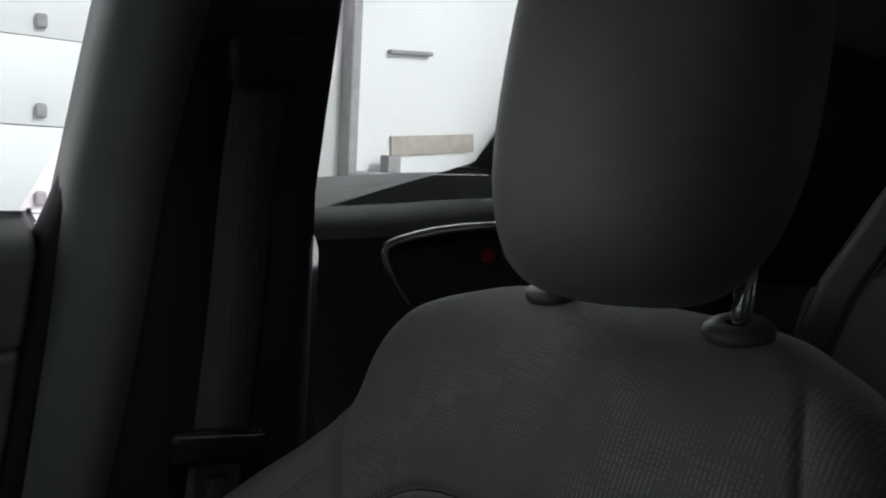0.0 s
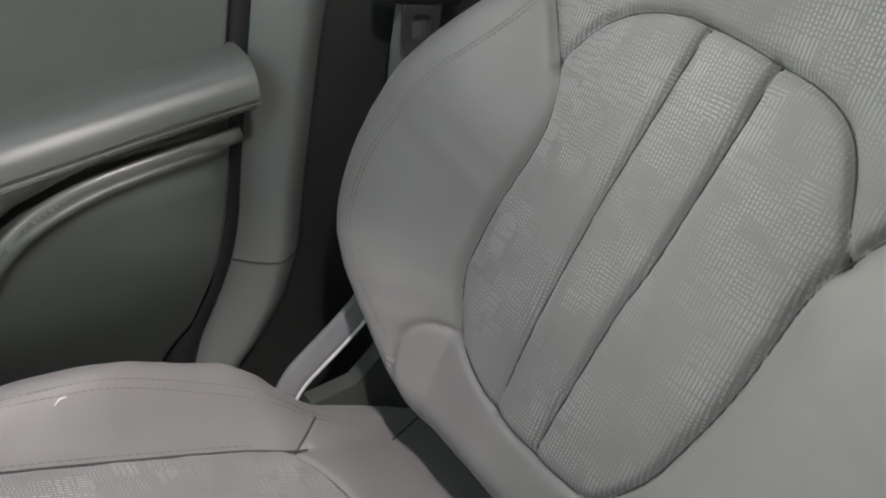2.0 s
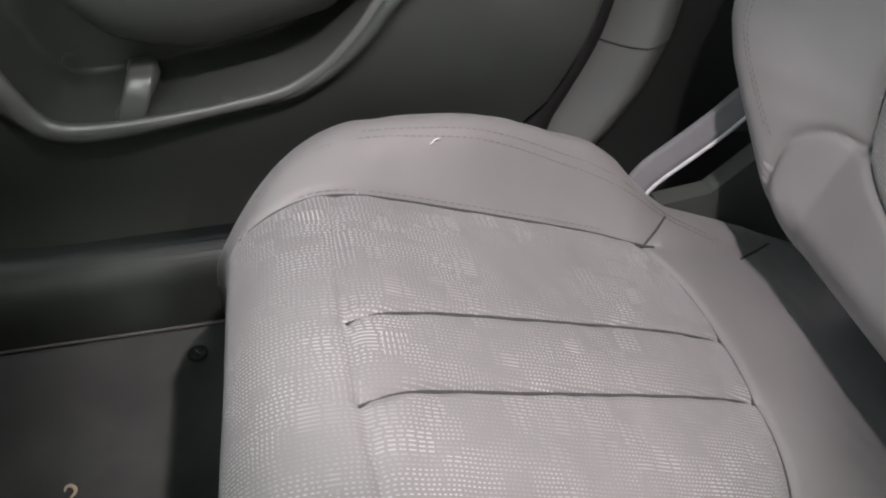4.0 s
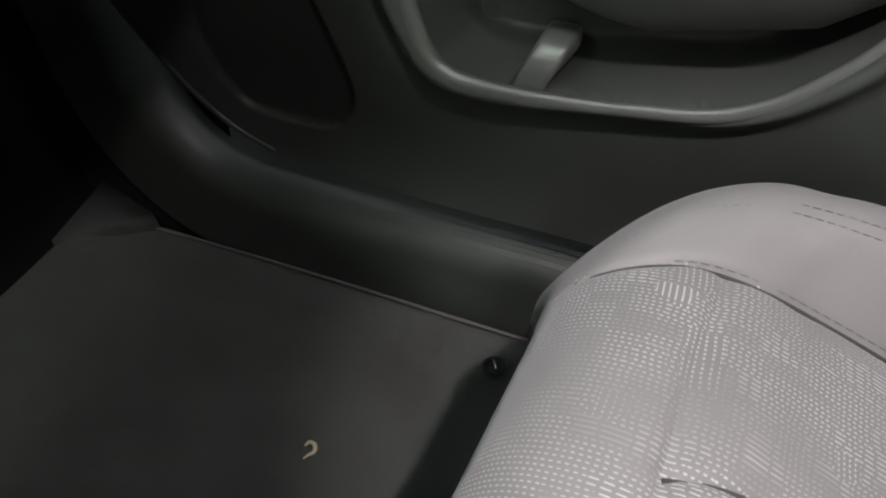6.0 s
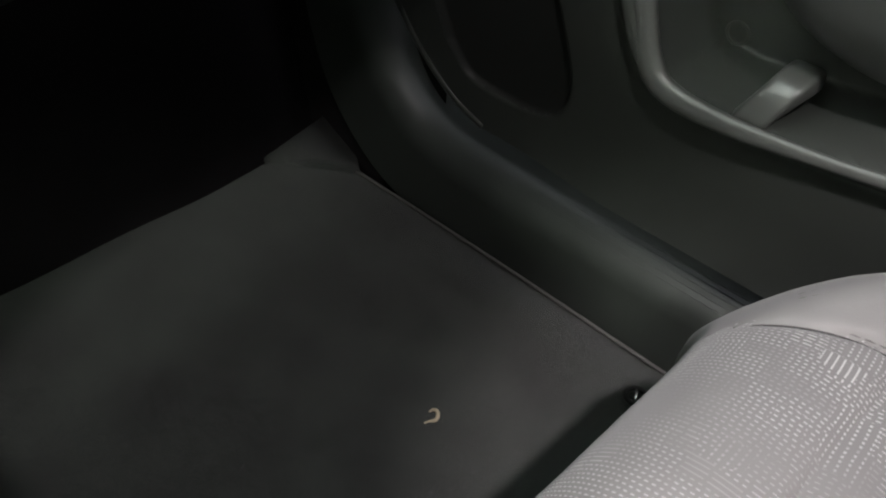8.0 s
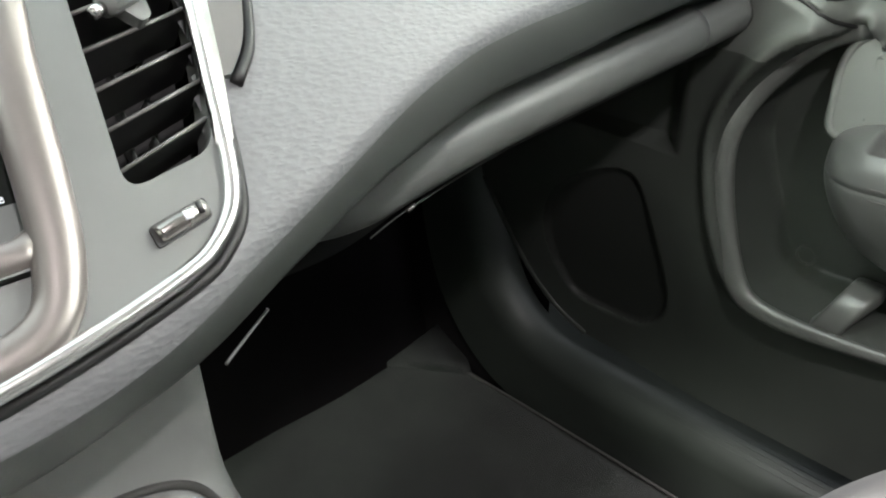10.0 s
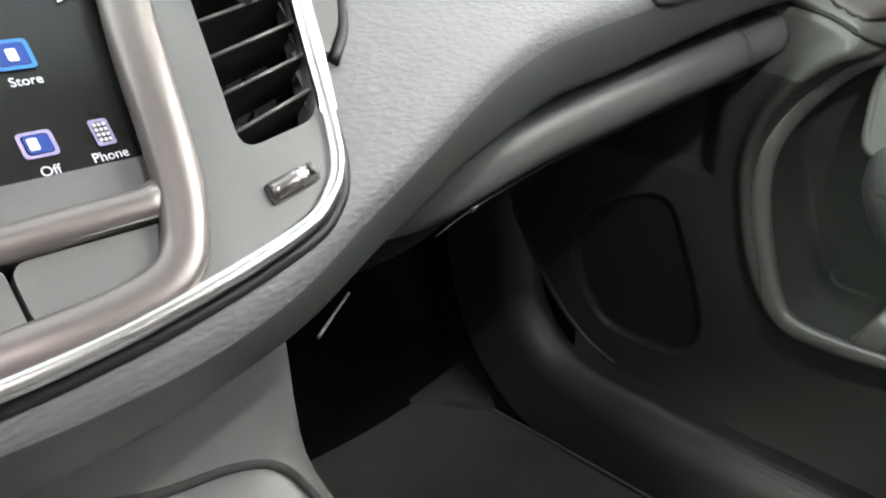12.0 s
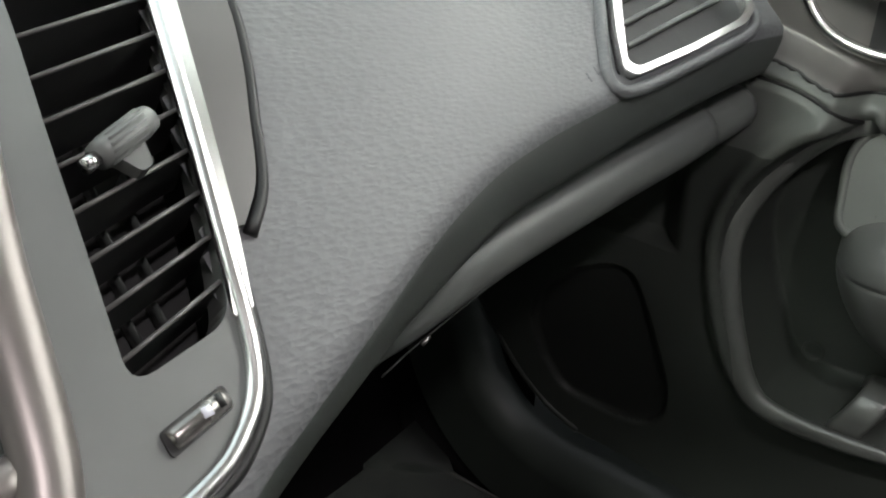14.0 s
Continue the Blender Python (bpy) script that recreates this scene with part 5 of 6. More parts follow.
# ---- rear of the cabin, seen past the seat ----
def rear_cabin():
    ys, zs = np.linspace(-0.95, -0.235, 100), np.linspace(0.42, 1.13, 100)
    Y, Z0 = np.meshgrid(ys, zs)
    Z = Z0 + 0.016 * ss(-0.25, -0.55, Y) * ss(0.93, 1.04, Z0)
    sill_z = 1.085 + 0.016 * ss(-0.25, -0.55, Y)
    X = 0.735 + 0.11 * np.clip((Z - (sill_z - 0.050)) / 0.062, 0, 1.2) ** 2.2 - 0.03 * np.exp(-((Z - 0.80) / 0.05) ** 2)
    rec = smooth_line([(-0.315, 1.035), (-0.33, 1.046), (-0.41, 1.060), (-0.55, 1.066), (-0.60, 1.04), (-0.60, 0.99), (-0.5, 0.96), (-0.40, 0.955), (-0.352, 0.977), (-0.315, 1.035)], 80)
    d = far_from(rec, Y, Z)
    X = X + 0.028 * ss(0.0, 0.012, np.where(inside(rec, Y, Z), d, 0))
    P = np.stack([X, Y, Z], -1)
    keep = (Z0 < 1.103)[:-1, :-1]
    roll = (Z0 > 1.050)[:-1, :-1]
    # window light is in the sill's lighter grey, shade in the darker panel
    door = part("door_2", grid_mesh("door_2", P, None, keep & ~roll), M_DARK)
    part("window_sill", grid_mesh("window_sill", P, None, keep & roll), M_ROLL, door, "grey rounded window sill, coloured lighter for window light")
    tagged(door, "closed dark rear door with a chrome edged handle recess", "car door", kind="structure")
    keep_pts = [(0.738, y, z) for y, z in smooth_line([(-0.352, 0.977), (-0.33, 1.005), (-0.316, 1.034), (-0.33, 1.047), (-0.41, 1.061), (-0.55, 1.067)], 50)]
    tube("handle_trim", keep_pts, 0.0055, M_CHROME, door, "satin chrome edge", sides=8, up=(1, 0, 0))
    tube("door_handle", smooth_line([(0.74, -0.60, 1.045), (0.726, -0.56, 1.042), (0.722, -0.50, 1.034), (0.732, -0.482, 1.030)], 20), 0.012, M_CHROME, door, "chrome handle", sides=12)
    box("lock_tab", (0.014, 0.015, 0.016), pose(0.735, -0.463, 1.030), M_RED, door, "red lock tab", bevel=0.004)
    # rear seat and its belt
    seat = empty("rear_bench", (0.1, -0.9, 0.3))
    tagged(seat, "dark grey rear bench seat behind the front seat", "rear seat")
    U, V = np.meshgrid(np.linspace(-1, 1, 60), np.linspace(0, 1, 40))
    P = np.stack([U * 0.66, -0.86 - 0.20 * V - 0.05 * U ** 6 - 0.09 * ss(0.85, 1, V) + 0.02 * np.cos(U * 6.3), 0.52 + 0.56 * V - 0.05 * U ** 8 * V], -1)
    part("backrest", grid_mesh("backrest", P), M_LEATHER, seat, "grey vinyl backrest")
    P = np.stack([U * 0.66, -0.90 + 0.50 * V, 0.50 + 0.05 * V - 0.12 * ss(0.85, 1, V) - 0.03 * U ** 6], -1)
    part("cushion", grid_mesh("cushion", P), M_LEATHER, seat, "grey vinyl cushion")
    belt = ribbon("rear_belt", [(0.545, -0.86, 0.90), (0.52, -0.88, 1.0), (0.48, -0.93, 1.11), (0.44, -1.0, 1.22), (0.42, -1.08, 1.28)], [(1, 0.1, 0.35)] * 5, 0.05, 0.002, M_BELT_GREY)
    for s in (-1, 1):
        tube("webbing_edge", [np.array(p) + s * np.array((0.0235, 0.0024, 0.0082)) for p in ((0.545, -0.86, 0.90), (0.52, -0.88, 1.0), (0.48, -0.93, 1.11), (0.44, -1.0, 1.22), (0.42, -1.08, 1.28))], 0.0016, M_BELT_GREY, belt, sides=6)
    tagged(belt, "grey rear seat belt webbing over the rear seat", "seat belt")


rear_cabin()


# ---- the dashboard: a sloping face, described by (a, b) in its own plane ----
D0, DN, DB, DA = np.array((0.227, 0.581, 0.831)), np.array((0.03, -0.70, 0.713)), np.array((0, 0.713, 0.70)), np.array((1, 0.021, -0.0214))
DN, DB = DN / np.linalg.norm(DN), DB / np.linalg.norm(DB)


def dash_at(a, b, off=0.0):
    return D0 + (a - 0.227) * DA + b * DB + off * DN


CREASE = np.array([(-0.3, -0.034), (0.06, -0.034), (0.115, -0.035), (0.154, -0.032), (0.197, -0.022), (0.21, -0.0155), (0.242, -0.003), (0.271, 0.008), (0.297, 0.018), (0.326, 0.03),
                   (0.357, 0.041), (0.401, 0.053), (0.46, 0.061), (0.546, 0.066), (0.62, 0.064), (0.72, 0.058)])
BAND = np.array([(-0.3, -0.044), (0.10, -0.043), (0.138, -0.042), (0.195, -0.032), (0.223, -0.023), (0.244, -0.014), (0.286, 0.0), (0.314, 0.010), (0.36, 0.022), (0.417, 0.036),
                 (0.476, 0.041), (0.546, 0.045), (0.62, 0.046), (0.72, 0.046)])


def bend(a):
    """The face comes towards the seats near the door."""
    return 0.040 * ss(0.47, 0.67, np.asarray(a, float))


STACK_RIM = [(0.283, 0.215), (0.275, 0.187), (0.267, 0.157), (0.254, 0.11), (0.240, 0.061), (0.2305, 0.029), (0.223, 0.013), (0.212, 0.003), (0.198, -0.004), (0.161, -0.0125), (0.12, -0.0185), (0.08, -0.021), (0.03, -0.021)]


def stack_outline():
    right = smooth_line(STACK_RIM, 90)
    return np.vstack([right[:-1], np.array([(0.06 - a, b) for a, b in right[::-1]])])


def dashboard():
    dash = empty("dashboard", (0.3, 0.7, 0.75))
    tagged(dash, "dark grey grained dashboard on the passenger side", "dashboard")
    A = np.linspace(-0.3, 0.697, 280)
    cb = np.interp(A, CREASE[:, 0], CREASE[:, 1])
    cb = np.convolve(np.pad(cb, 5, mode="edge"), np.ones(11) / 11, "valid")
    t = np.r_[0, 0.004, 0.009, 0.015, np.linspace(0.025, 0.25, 60)]
    rows = []
    for s in t:
        round_in = -0.0045 * np.clip(1 - s / 0.009, 0, 1) ** 2
        top = np.clip((cb + s - 0.17) / 0.13, 0, 1)
        pts = [dash_at(a, b + s, float(o) + round_in - 0.05 * tp ** 2) for a, b, o, tp in zip(A, cb, bend(A), top)]
        rows.append(pts)
    P = np.array(rows)
    BBm = np.array([cb + q for q in t])
    AAm = np.repeat(A[None], len(t), 0)
    hole = inside(np.array(stack_outline()), AAm, BBm) | inside(np.array((-0.011, 0.006)) + np.array([(0.578, 0.152), (0.562, 0.119), (0.547, 0.095), (0.538, 0.075), (0.545, 0.068), (0.59, 0.067), (0.643, 0.069), (0.660, 0.075), (0.669, 0.087), (0.684, 0.152)]), AAm, BBm)
    part("face", grid_mesh("face", P, None, ~(hole[:-1, :-1] & hole[1:, 1:] & hole[1:, :-1] & hole[:-1, 1:])), M_DASH, dash, "grained soft dark grey face")
    # top of the dashboard back to the windscreen
    last = P[-1]
    Q = np.array([last, last + np.array((0, 0.03, 0.010)), last + np.array((0, 0.15, 0.012)), last + np.array((0, 0.42, -0.05))])
    part("top", grid_mesh("top", Q), M_DASH, dash, "dark grained top")
    # the band that turns under the face; its darker colour stands for shade
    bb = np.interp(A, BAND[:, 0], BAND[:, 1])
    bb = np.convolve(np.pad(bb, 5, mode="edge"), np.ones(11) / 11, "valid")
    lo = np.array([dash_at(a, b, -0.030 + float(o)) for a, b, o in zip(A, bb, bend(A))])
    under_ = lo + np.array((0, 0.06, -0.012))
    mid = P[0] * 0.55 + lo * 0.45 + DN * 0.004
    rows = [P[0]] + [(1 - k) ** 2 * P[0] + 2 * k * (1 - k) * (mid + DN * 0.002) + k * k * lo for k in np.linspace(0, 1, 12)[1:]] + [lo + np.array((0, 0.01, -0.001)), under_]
    part("lower_band", grid_mesh("lower_band", np.array(rows)), M_BAND, dash, "smooth band under the face, darkened for shade")
    # knee roll under the band
    roll = smooth_line([(0.300, 0.700, 0.742), (0.345, 0.671, 0.763), (0.39, 0.662, 0.781), (0.44, 0.658, 0.791), (0.50, 0.654, 0.798), (0.56, 0.648, 0.806), (0.62, 0.640, 0.815), (0.645, 0.637, 0.820)], 60)
    taper = np.r_[0.08 + 0.92 * np.sin(np.linspace(0, math.pi / 2, 20)), np.ones(40)]
    roll = roll + np.array((0, 0.001, 0.0065))
    tube("knee_roll", roll, 0.0180, M_ROLL, dash, "rounded grey roll above the footwell", sides=18, taper=taper)
    tube("roll_end", smooth_line([(0.646, 0.639, 0.8243), (0.67, 0.636, 0.828), (0.70, 0.634, 0.832)], 12), 0.0170, M_ROLL, dash, "dark end cap", sides=18)
    # glove box underside and the panel above the feet
    rows = []
    for x in np.linspace(0.24, 0.74, 60):
        zc = np.interp(x, roll[:, 0], roll[:, 2])
        yc = np.interp(x, roll[:, 0], roll[:, 1])
        rows.append([(x, yc + 0.004, zc - 0.012), (x, yc + 0.008, zc - 0.03), (x, yc + 0.03, zc - 0.042), (x, yc + 0.12, zc - 0.06), (x, 1.1, 0.66)])
    part("glove_box", grid_mesh("glove_box", np.array(rows)), M_BLACK, dash, "black lower glove box panel")
    lip = smooth_line([(0.35, 0.651, 0.760), (0.375, 0.650, 0.768), (0.43, 0.652, 0.776), (0.49, 0.655, 0.781)], 30)
    tube("glove_box_lip", lip + np.array((0, 0.006, -0.004)), 0.0006, M_COVER, dash, "thin edge line", sides=6)
    tube("latch", [(0.372, 0.650, 0.768), (0.378, 0.650, 0.7702)], 0.0016, M_WHEEL, dash, "small satin latch", sides=8)
    edge = smooth_line([(0.217, 0.593, 0.7725), (0.236, 0.606, 0.771), (0.257, 0.622, 0.767)], 16)
    tube("trim_edge", edge, 0.0008, M_BEZEL, dash, "thin grey trim edge", sides=6)
    # moulded airbag lettering, too soft to read: raised bars
    for k in range(5):
        box("moulded_bar", (0.0045, 0.0006, 0.006), Matrix.Translation(dash_at(0.505 + 0.008 * k, 0.083 + 0.0015 * k, -0.0003 + float(bend(0.505 + 0.008 * k)))) @ pose(0, 0, 0, -45, 0, 0), M_DASH, dash, bevel=0.0002, segments=1)
    return dash


def centre_stack():
    st = empty("centre_stack", (0.05, 0.6, 0.8))
    tagged(st, "centre stack with touch screen, air vent and satin chrome edge", "centre console")
    right = smooth_line(STACK_RIM, 90)
    left = np.array([(0.06 - a, b) for a, b in right[::-1]])
    outline = [tuple(p) for p in np.vstack([right[:-1], left])]
    vent = round_poly([(0.2195, 0.190), (0.2135, 0.150), (0.2055, 0.110), (0.1985, 0.072), (0.1905, 0.030), (0.2285, 0.0365), (0.2405, 0.066), (0.2545, 0.111), (0.2665, 0.152), (0.2765, 0.190)], 0.009)
    vent_l = [(0.06 - a, b) for a, b in vent][::-1]
    screen = round_poly([(0.195, 0.2), (0.180, 0.127), (0.168, 0.080), (0.161, 0.040), (0.156, 0.022), (0.144, 0.0195), (-0.084, 0.0195), (-0.096, 0.022), (-0.101, 0.040), (-0.12, 0.127), (-0.135, 0.2)], 0.004)
    tray = round_poly([(0.1585, 0.0145), (0.153, -0.004), (0.125, -0.0085), (-0.065, -0.0085), (-0.093, -0.004), (-0.0985, 0.0145)], 0.006)
    place = lambda a, b, o: dash_at(a, b, 0.008 + o)
    plate("stack_face", outline, [vent, vent_l, screen, tray], 0.016, place, M_BEZEL, st, "smooth dark grey satin panel")
    tube("chrome_edge", [dash_at(a, b, 0.009) for a, b in right], 0.0034, M_CHROME, st, "satin chrome edge", sides=12, flat=0.8, up=tuple(DN))
    tube("chrome_edge", [dash_at(a, b, 0.009) for a, b in left], 0.0034, M_CHROME, st, "satin chrome edge", sides=12, flat=0.8, up=tuple(DN))
    tube("shadow_gap", [dash_at(a + 0.006, b - 0.003, 0.001) for a, b in right], 0.0026, M_BLACK, st, "dark gap", sides=8, up=tuple(DN))
    # rounded ridge that frames screen and tray
    ridge = smooth_line([(0.2005, 0.19), (0.185, 0.127), (0.1735, 0.080), (0.166, 0.040), (0.1595, 0.014), (0.149, -0.004), (0.128, -0.011), (0.092, -0.013), (0.03, -0.013)], 70)
    wide = list(np.interp(np.arange(70), (0, 30, 44, 52, 69), (1.4, 1.2, 1.0, 1.0, 0.9)))
    tube("bezel_ridge", [dash_at(a, b, 0.008) for a, b in ridge], 0.0078, M_RIDGE, st, "raised shiny ridge", sides=18, flat=0.55, up=tuple(DN), taper=wide)
    lri = np.array([(0.06 - a, b) for a, b in ridge])
    tube("bezel_ridge", [dash_at(a, b, 0.008) for a, b in lri], 0.0078, M_RIDGE, st, "raised shiny ridge", sides=18, flat=0.55, up=tuple(DN), taper=wide)
    # ledge below the screen and the tray cover
    tube("screen_ledge", [dash_at(a, b, 0.006) for a, b in ((-0.09, 0.019), (0.0, 0.0192), (0.10, 0.0193), (0.150, 0.0205), (0.160, 0.024))], 0.006, M_RIDGE, st, "rounded ledge", sides=12, flat=0.7, up=tuple(DN))
    cover = round_poly([(0.1565, 0.0135), (0.151, -0.003), (0.124, -0.0075), (0.1045, -0.0075), (0.1045, 0.0135)], 0.006)
    plate("tray_cover", cover, [], 0.006, lambda a, b, o: dash_at(a, b, 0.005 + o), M_BEZEL, st, "flat satin grey cover")
    cover2 = round_poly([(0.1030, 0.0135), (0.1030, -0.0075), (-0.04, -0.0075), (-0.04, 0.0135)], 0.003)
    plate("tray_cover", cover2, [], 0.006, lambda a, b, o: dash_at(a, b, 0.004 + o), M_BEZEL, st, "flat dark grey cover")
    plate("tray_back", [(0.165, 0.02), (0.165, -0.012), (-0.1, -0.012), (-0.1, 0.02)], [], 0.002, lambda a, b, o: dash_at(a, b, -0.006 + o), M_BLACK, st)
    # the screen with its lit icons
    scr = plate("screen", [(0.205, 0.2), (0.165, 0.0395), (-0.105, 0.0395), (-0.145, 0.2)], [], 0.003, lambda a, b, o: dash_at(a, b, 0.0 + o), M_SCREEN, st, "dark lit touch screen")
    plate("screen_shelf", [(0.172, 0.040), (0.166, 0.018), (-0.1, 0.018), (-0.11, 0.040)], [], 0.002, lambda a, b, o: dash_at(a, b, 0.001 + o + 0.0), M_BEZEL, st)
    flat = Matrix(((1, 0, 0, 0), (0, DB[1], DN[1], 0), (0, DB[2], DN[2], 0), (0, 0, 0, 1)))

    def at(a, b, off=0.0008):
        return Matrix.Translation(dash_at(a, b, off)) @ flat
    for text, a, b in (("Phone", 0.1495, 0.0412), ("Off", 0.1295, 0.0402), ("Store", 0.1355, 0.0732)):
        lettering("screen_word", text, 0.0048, at(a, b), M_ICON, scr, "white word " + text)
    # icons: a keypad telephone, a switch, a shop tile
    def tile(a, b, w, h, m, lab, hollow=True):
        o = round_poly([(a - w, b - h), (a + w, b - h), (a + w, b + h), (a - w, b + h)], min(0.0018, 0.35 * w), 4)
        i = round_poly([(a - w * 0.78, b - h * 0.78), (a + w * 0.78, b - h * 0.78), (a + w * 0.78, b + h * 0.78), (a - w * 0.78, b + h * 0.78)], 0.0014, 4)
        return plate("icon", o, [i] if hollow else [], 0.0002, lambda x, y, z: dash_at(x, y, (0.0010 if hollow else 0.0014 if m is M_ICON else 0.0011) + z), m, scr, lab)
    tile(0.1505, 0.0515, 0.0032, 0.0050, M_ICON_VIOLET, "keypad telephone icon")
    for r in range(4):
        for c in range(3):
            box("icon_key", (0.0011, 0.0012, 0.0002), at(0.1489 + 0.0016 * c, 0.0486 + 0.0019 * r, 0.0011), M_ICON, scr, bevel=0)
    tile(0.1295, 0.0515, 0.0056, 0.0047, M_ICON_VIOLET, "violet framed icon")
    tile(0.1297, 0.0515, 0.0040, 0.0033, M_ICON_DEEP, "deep violet icon field", False)
    tile(0.1281, 0.0515, 0.0016, 0.0022, M_ICON, "white icon half", False)
    tile(0.135, 0.0850, 0.0066, 0.0058, M_ICON_BLUE, "blue framed icon")
    tile(0.135, 0.0850, 0.0050, 0.0044, M_ICON_DEEP, "deep blue icon field", False)
    tile(0.135, 0.0846, 0.0017, 0.0024, M_ICON, "white icon centre", False)
    plate("icon", [(0.158, 0.1035), (0.1655, 0.1065), (0.160, 0.1115)], [], 0.0002, lambda x, y, z: dash_at(x, y, 0.0010 + z), M_ICON, scr, "white arrow")
    box("icon_bar", (0.012, 0.0035, 0.0002), at(0.128, 0.0995, 0.001), M_ICON, scr, "white writing, cut off", bevel=0)
    box("icon_bar", (0.008, 0.003, 0.0002), at(0.108, 0.0425, 0.001), M_ICON, scr, "white writing, cut off", bevel=0)
    # air vent: dark well, slats, vanes and the knob
    plate("air_vent", round_poly([(0.222, 0.195), (0.188, 0.025), (0.234, 0.033), (0.281, 0.195)], 0.008), [], 0.002, lambda a, b, o: dash_at(a, b, -0.030 + o), M_BLACK, st, "black well of the air vent")
    for k in range(11):
        b = 0.0395 + 0.0159 * k
        if b > 0.188:
            break
        a0, a1 = np.interp(b, (0.03, 0.072, 0.11, 0.15, 0.19), (0.1905, 0.1985, 0.2055, 0.2135, 0.2195)), np.interp(b + 0.008, (0.0365, 0.066, 0.111, 0.152, 0.19), (0.2285, 0.2405, 0.2545, 0.2665, 0.2765))
        bm = bmesh.new()
        for a, bb in ((a0, b - 0.002), ((a0 + a1) / 2, b + 0.0038), (a1, b + 0.0096)):
            for off, db in ((0.006, 0.0), (0.0065, 0.0012), (-0.016, -0.0015), (-0.016, -0.0028)):
                bm.verts.new(dash_at(a, bb + db, off))
        bm.verts.ensure_lookup_table()
        for s in (0, 4):
            for i in range(4):
                bm.faces.new((bm.verts[s + i], bm.verts[s + (i + 1) % 4], bm.verts[s + 4 + (i + 1) % 4], bm.verts[s + 4 + i]))
        sl = part("slat", bm, M_BLACK, st, "thin dark slat", smooth=False)
        # a lighter strip paints the lit edge onto the black slat
        tube("slat_lit_edge", [dash_at(a0, b - 0.0014, 0.0063), dash_at((a0 + a1) / 2, b + 0.0044, 0.0063), dash_at(a1, b + 0.0102, 0.0063)], 0.00085, M_GREY_INSERT, sl, "lighter edge for the lit top of the slat", sides=6)
    for k in range(10):
        for i in range(3):
            f = 0.22 + 0.28 * i
            b = 0.049 + 0.0159 * k
            a0, a1 = np.interp(b, (0.03, 0.19), (0.1905, 0.2195)), np.interp(b, (0.03, 0.19), (0.2265, 0.2765))
            a = a0 + f * (a1 - a0)
            box("vane", (0.0009, 0.013, 0.008), Matrix.Translation(dash_at(a, b + 0.004, -0.024)) @ flat, M_BAND, st, bevel=0)
    plate("vent_liner", [tuple(p) for p in round_poly([(0.2765, 0.190), (0.2665, 0.152), (0.2545, 0.111), (0.2405, 0.066), (0.2285, 0.0365), (0.2365, 0.0365), (0.2475, 0.066), (0.2615, 0.111), (0.2735, 0.152), (0.2835, 0.190)], 0.001, 2)], [], 0.003,
          lambda a, b, o: dash_at(a, b, 0.0105 + o), M_CHROME, st, "bright vent edge")
    kn = tube("vent_knob", [dash_at(0.2135 + 0.0062 * i * 0.75, 0.0985 + 0.00195 * i, 0.013) for i in range(6)], 0.0051, M_BEZEL, st, "ribbed grey adjusting knob", sides=20, taper=[0.86, 1, 1, 1, 1, 0.86], up=tuple(DN))
    for i in range(14):
        w = 2 * math.pi * i / 14
        c1, c2 = dash_at(0.2175, 0.1002, 0.013), dash_at(0.2325, 0.1065, 0.013)
        o = (DB * math.cos(w) + DN * math.sin(w)) * 0.0050
        tube("knob_rib", [c1 + o, c2 + o], 0.0006, M_BEZEL, kn, sides=5)
    tube("knob_pin", [dash_at(0.2085, 0.0964, 0.013), dash_at(0.2135, 0.0985, 0.013)], 0.0026, M_CHROME, kn, "bright pin", sides=12, up=tuple(DN))
    plate("knob_stem", round_poly([(0.2195, 0.0985), (0.2315, 0.1030), (0.2305, 0.0925), (0.2255, 0.0905)], 0.002, 4), [], 0.006, lambda a, b, o: dash_at(a, b, 0.0125 + o), M_BEZEL, st, "grey wedge of the knob")
    # thumb wheel
    slot = round_poly([(0.1905, 0.0065), (0.2145, 0.0115), (0.2145, 0.0195), (0.1905, 0.0150)], 0.002, 4)
    plate("wheel_slot", slot, [], 0.001, lambda a, b, o: dash_at(a, b, 0.0092 + o), M_BLACK, st, "dark slot")
    tube("thumb_wheel", [dash_at(0.1925 + 0.002 * i, 0.0112 + 0.00042 * i, 0.0085 + 0.0016 * math.sin(math.pi * i / 10)) for i in range(11)], 0.0036, M_WHEEL, st, "dark satin thumb wheel", sides=12, up=tuple(DN), flat=0.9)
    box("wheel_mark", (0.003, 0.0032, 0.0006), at(0.2040, 0.0136, 0.0134), M_ICON, st, "white mark", bevel=0)
    box("wheel_mark", (0.002, 0.0045, 0.0006), at(0.2095, 0.0149, 0.0128), M_BLACK, st, "black mark", bevel=0)
    # grey insert between stack and dashboard
    ins = [tuple(p) for p in np.vstack([smooth_line([(0.308, 0.20), (0.301, 0.157), (0.291, 0.128), (0.281, 0.107), (0.268, 0.081), (0.254, 0.066)], 24), smooth_line([(0.247, 0.066), (0.262, 0.117), (0.275, 0.157), (0.287, 0.2)], 12)])]
    plate("side_insert", ins, [], 0.004, lambda a, b, o: dash_at(a, b, 0.0045 + o), M_GREY_INSERT, st, "flat satin grey insert")
    tube("insert_gap", [dash_at(a + 0.002, b - 0.001, 0.001) for a, b in smooth_line([(0.309, 0.20), (0.302, 0.157), (0.292, 0.128), (0.282, 0.107), (0.269, 0.080), (0.254, 0.064)], 30)], 0.0028, M_BLACK, st, sides=8, up=tuple(DN))


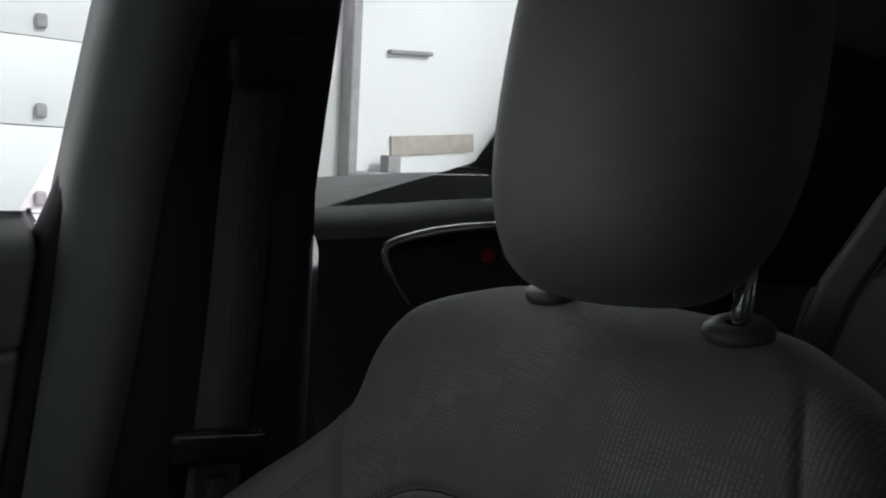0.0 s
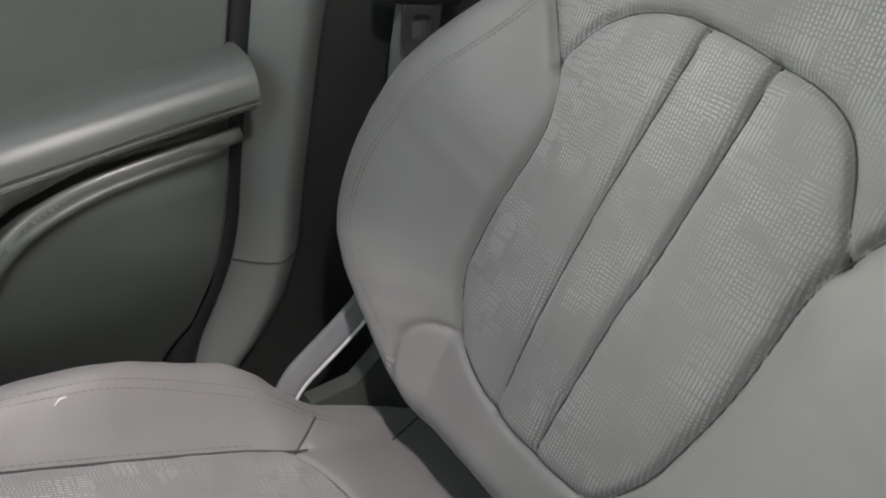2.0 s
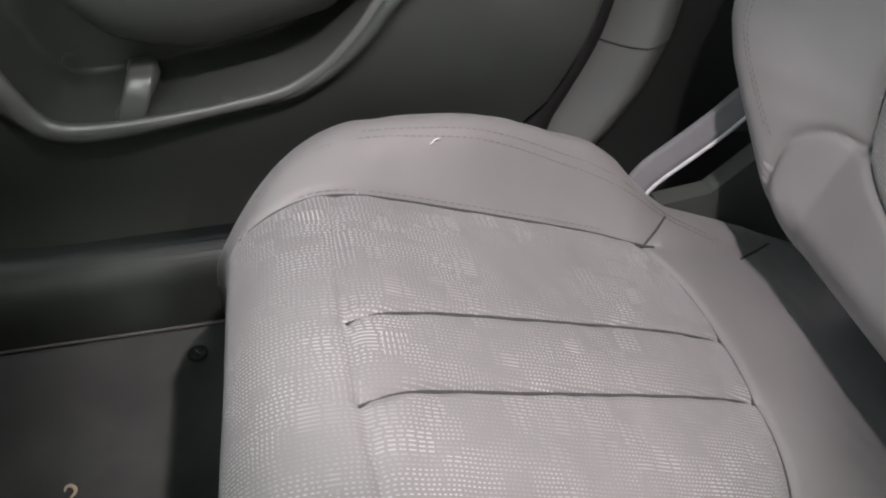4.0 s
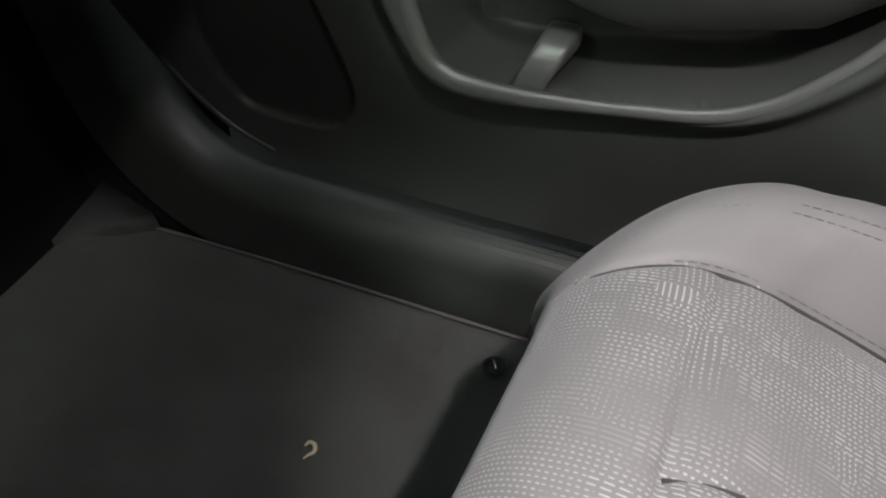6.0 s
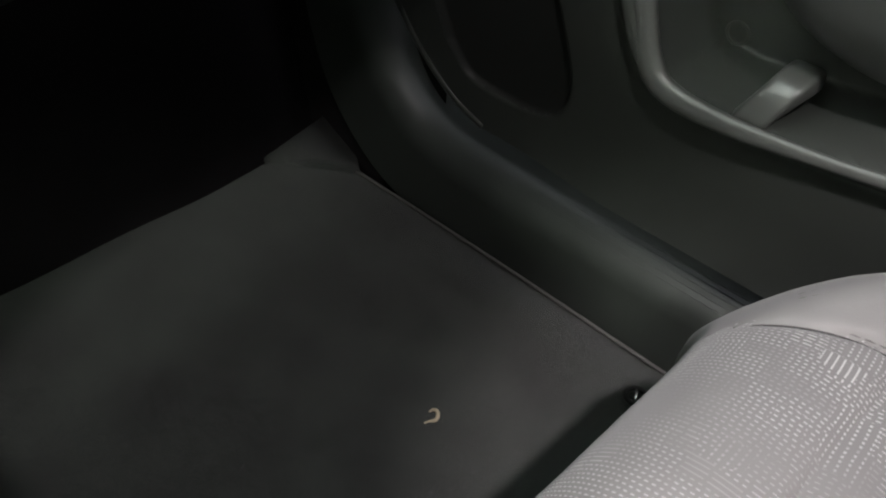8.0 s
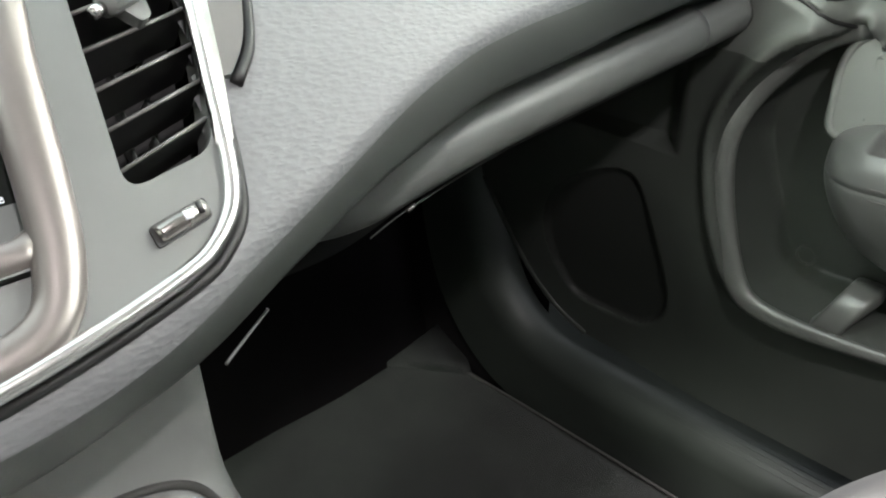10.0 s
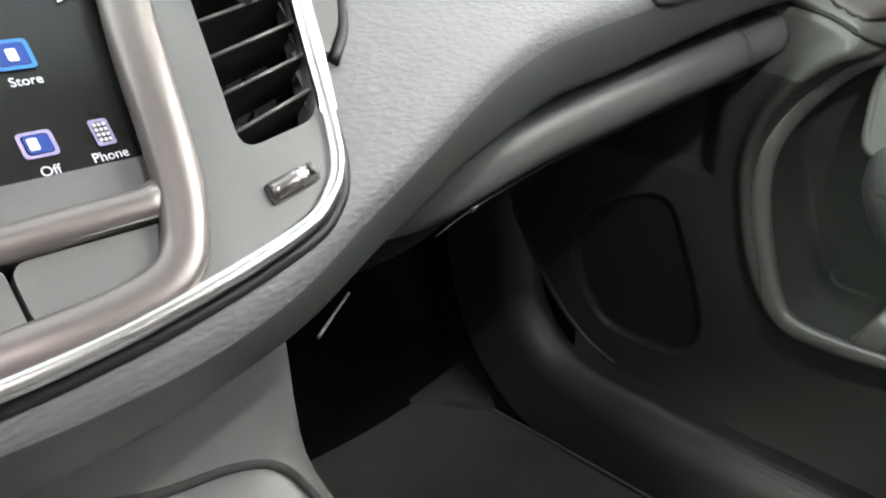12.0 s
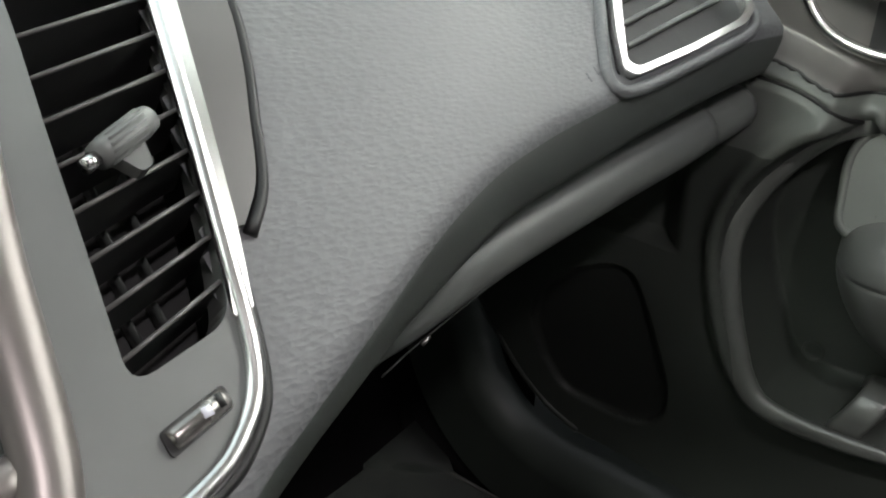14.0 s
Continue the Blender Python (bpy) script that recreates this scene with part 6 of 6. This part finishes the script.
def outer_vent():
    v = empty("outer_air_vent", dash_at(0.57, 0.09, 0.03))
    tagged(v, "small air vent with chrome surround at the dashboard's end", "air vent")
    pl = lambda a, b, o: dash_at(a - 0.011, b + 0.006, float(bend(a - 0.011)) + o)
    out = [(0.578, 0.152), (0.562, 0.119), (0.547, 0.095), (0.5345, 0.072), (0.541, 0.0655), (0.59, 0.0645), (0.645, 0.0665), (0.664, 0.073), (0.673, 0.085), (0.688, 0.152)]
    hole = [(0.584, 0.150), (0.569, 0.119), (0.554, 0.096), (0.5405, 0.0755), (0.5455, 0.0695), (0.592, 0.0685), (0.642, 0.0708), (0.658, 0.077), (0.662, 0.090), (0.676, 0.150)]
    plate("vent_surround", round_poly(out, 0.004, 4), [round_poly(hole, 0.004, 4)], 0.012, lambda a, b, o: pl(a, b, 0.006 + o), M_CHROME, v, "satin chrome surround")
    plate("vent_well", round_poly(out, 0.004, 4), [], 0.002, lambda a, b, o: pl(a, b, 0.0012 + o), M_BLACK, v, "black well")
    for k in range(5):
        b = 0.084 + 0.0135 * k
        tube("slat", [pl(0.549 + 0.10 * t + 0.4 * (b - 0.08), b + 0.006 * t, 0.0035) for t in (0, 0.5, 1)], 0.0018, M_BEZEL, v, "thin grey slat", sides=6, up=tuple(DN))
    tube("vent_rim", [pl(a, b, 0.0) for a, b in smooth_line([(0.572, 0.150), (0.556, 0.118), (0.540, 0.094), (0.527, 0.071), (0.537, 0.0595), (0.59, 0.0585), (0.647, 0.0605), (0.670, 0.069), (0.680, 0.085)], 50)], 0.004, M_DASH, v, "rounded rim in the grained face", sides=8, up=tuple(DN))


def console():
    con = empty("floor_console", (0, 0.4, 0.28))
    tagged(con, "grey plastic console between the seats below the dashboard", "console")
    prof = smooth_line([(0.700, 0.800), (0.650, 0.792), (0.622, 0.778), (0.613, 0.755), (0.609, 0.73), (0.600, 0.712), (0.578, 0.700), (0.53, 0.692), (0.47, 0.682), (0.42, 0.62), (0.36, 0.57), (0.2, 0.55), (-0.25, 0.55)], 90)
    rows = []
    for y, z in prof:
        e = 0.214 + 0.004 * ss(0.60, 0.66, np.array(y))
        sec = [(-e + 0.004, 0.29), (-e - 0.002, z - 0.05), (-e + 0.002, z - 0.012), (-e + 0.012, z - 0.001), (-e + 0.03, z), (0.0, z + 0.002), (e - 0.03, z), (e - 0.012, z - 0.001), (e - 0.002, z - 0.012), (e + 0.002, z - 0.05), (e - 0.004, 0.29)]
        rows.append([(x, y, zz) for x, zz in smooth_line([(s[0], s[1]) for s in sec], 70)])
    part("body", grid_mesh("body", np.array(rows)), M_BEZEL, con, "grey satin body")
    seam = smooth_line([(0.06, 0.612, 0.746), (0.10, 0.611, 0.741), (0.14, 0.607, 0.726), (0.178, 0.605, 0.7195), (0.197, 0.600, 0.7125), (0.204, 0.588, 0.703), (0.204, 0.57, 0.6965), (0.204, 0.53, 0.6925), (0.204, 0.48, 0.684)], 80)
    zt = lambda y: float(np.interp(y, prof[::-1, 0], prof[::-1, 1]))
    tube("lid_joint", seam, 0.0022, M_SEAM, con, sides=6)
    ring = [(0.163 + 0.034 * math.cos(w), 0.560 + 0.034 * math.sin(w), zt(0.560) + 0.004 + 0.10 * 0.034 * math.sin(w)) for w in np.linspace(0, 2 * math.pi, 48)[:-1]]
    tube("cup_ring", ring, 0.0055, M_CHROME, con, "bright ring", sides=10, closed=True)


dashboard()
centre_stack()
outer_vent()
console()


# ---- small things on the floor ----
def small_things():
    pts = [(0.5445, 0.634, 0.2840), (0.549, 0.6315, 0.2850), (0.5525, 0.6285, 0.2855), (0.556, 0.6285, 0.2865), (0.5605, 0.6325, 0.2865), (0.5605, 0.6375, 0.2855), (0.5565, 0.639, 0.2845)]
    c = tube("crumb", smooth_line(pts, 20), 0.0019, M_CRUMB, sides=7, taper=list(0.35 + 0.75 * np.sin(np.linspace(0.2, 2.7, 20)) ** 2))
    tagged(c, "small pale curled crumb lying on the dark carpet", "crumb")
    clip = empty("carpet_clip", (0.706, 0.515, 0.281))
    tagged(clip, "small black fastener with a bright edge on the carpet", "fastener")
    n = 26
    tube("clip_ring", [(0.706 + 0.0095 * math.cos(w), 0.515 + 0.0095 * math.sin(w), 0.287) for w in np.linspace(0, 2 * math.pi, n)[:-1]], 0.0024, M_BLACK, clip, "black ring", sides=8, closed=True)
    tube("clip_bar", [(0.699, 0.511, 0.2885), (0.706, 0.515, 0.2905), (0.713, 0.519, 0.2885)], 0.0016, M_STEEL, clip, "bright bar", sides=6)
    rng = random.Random(4)
    for k in range(26):
        x, y = rng.uniform(0.33, 0.74), rng.uniform(0.48, 0.98)
        w = rng.uniform(0, 3.14)
        l = rng.uniform(0.0008, 0.0026)
        f = tube("lint", [(x, y, 0.2835), (x + l * math.cos(w), y + l * math.sin(w), 0.2845), (x + 2 * l * math.cos(w + 0.4), y + 2 * l * math.sin(w + 0.4), 0.2835)], 0.0005, M_BELT_GREY, sides=5)
        tagged(f, "tiny pale piece of lint on the carpet", "lint", group="lint on the carpet")


small_things()
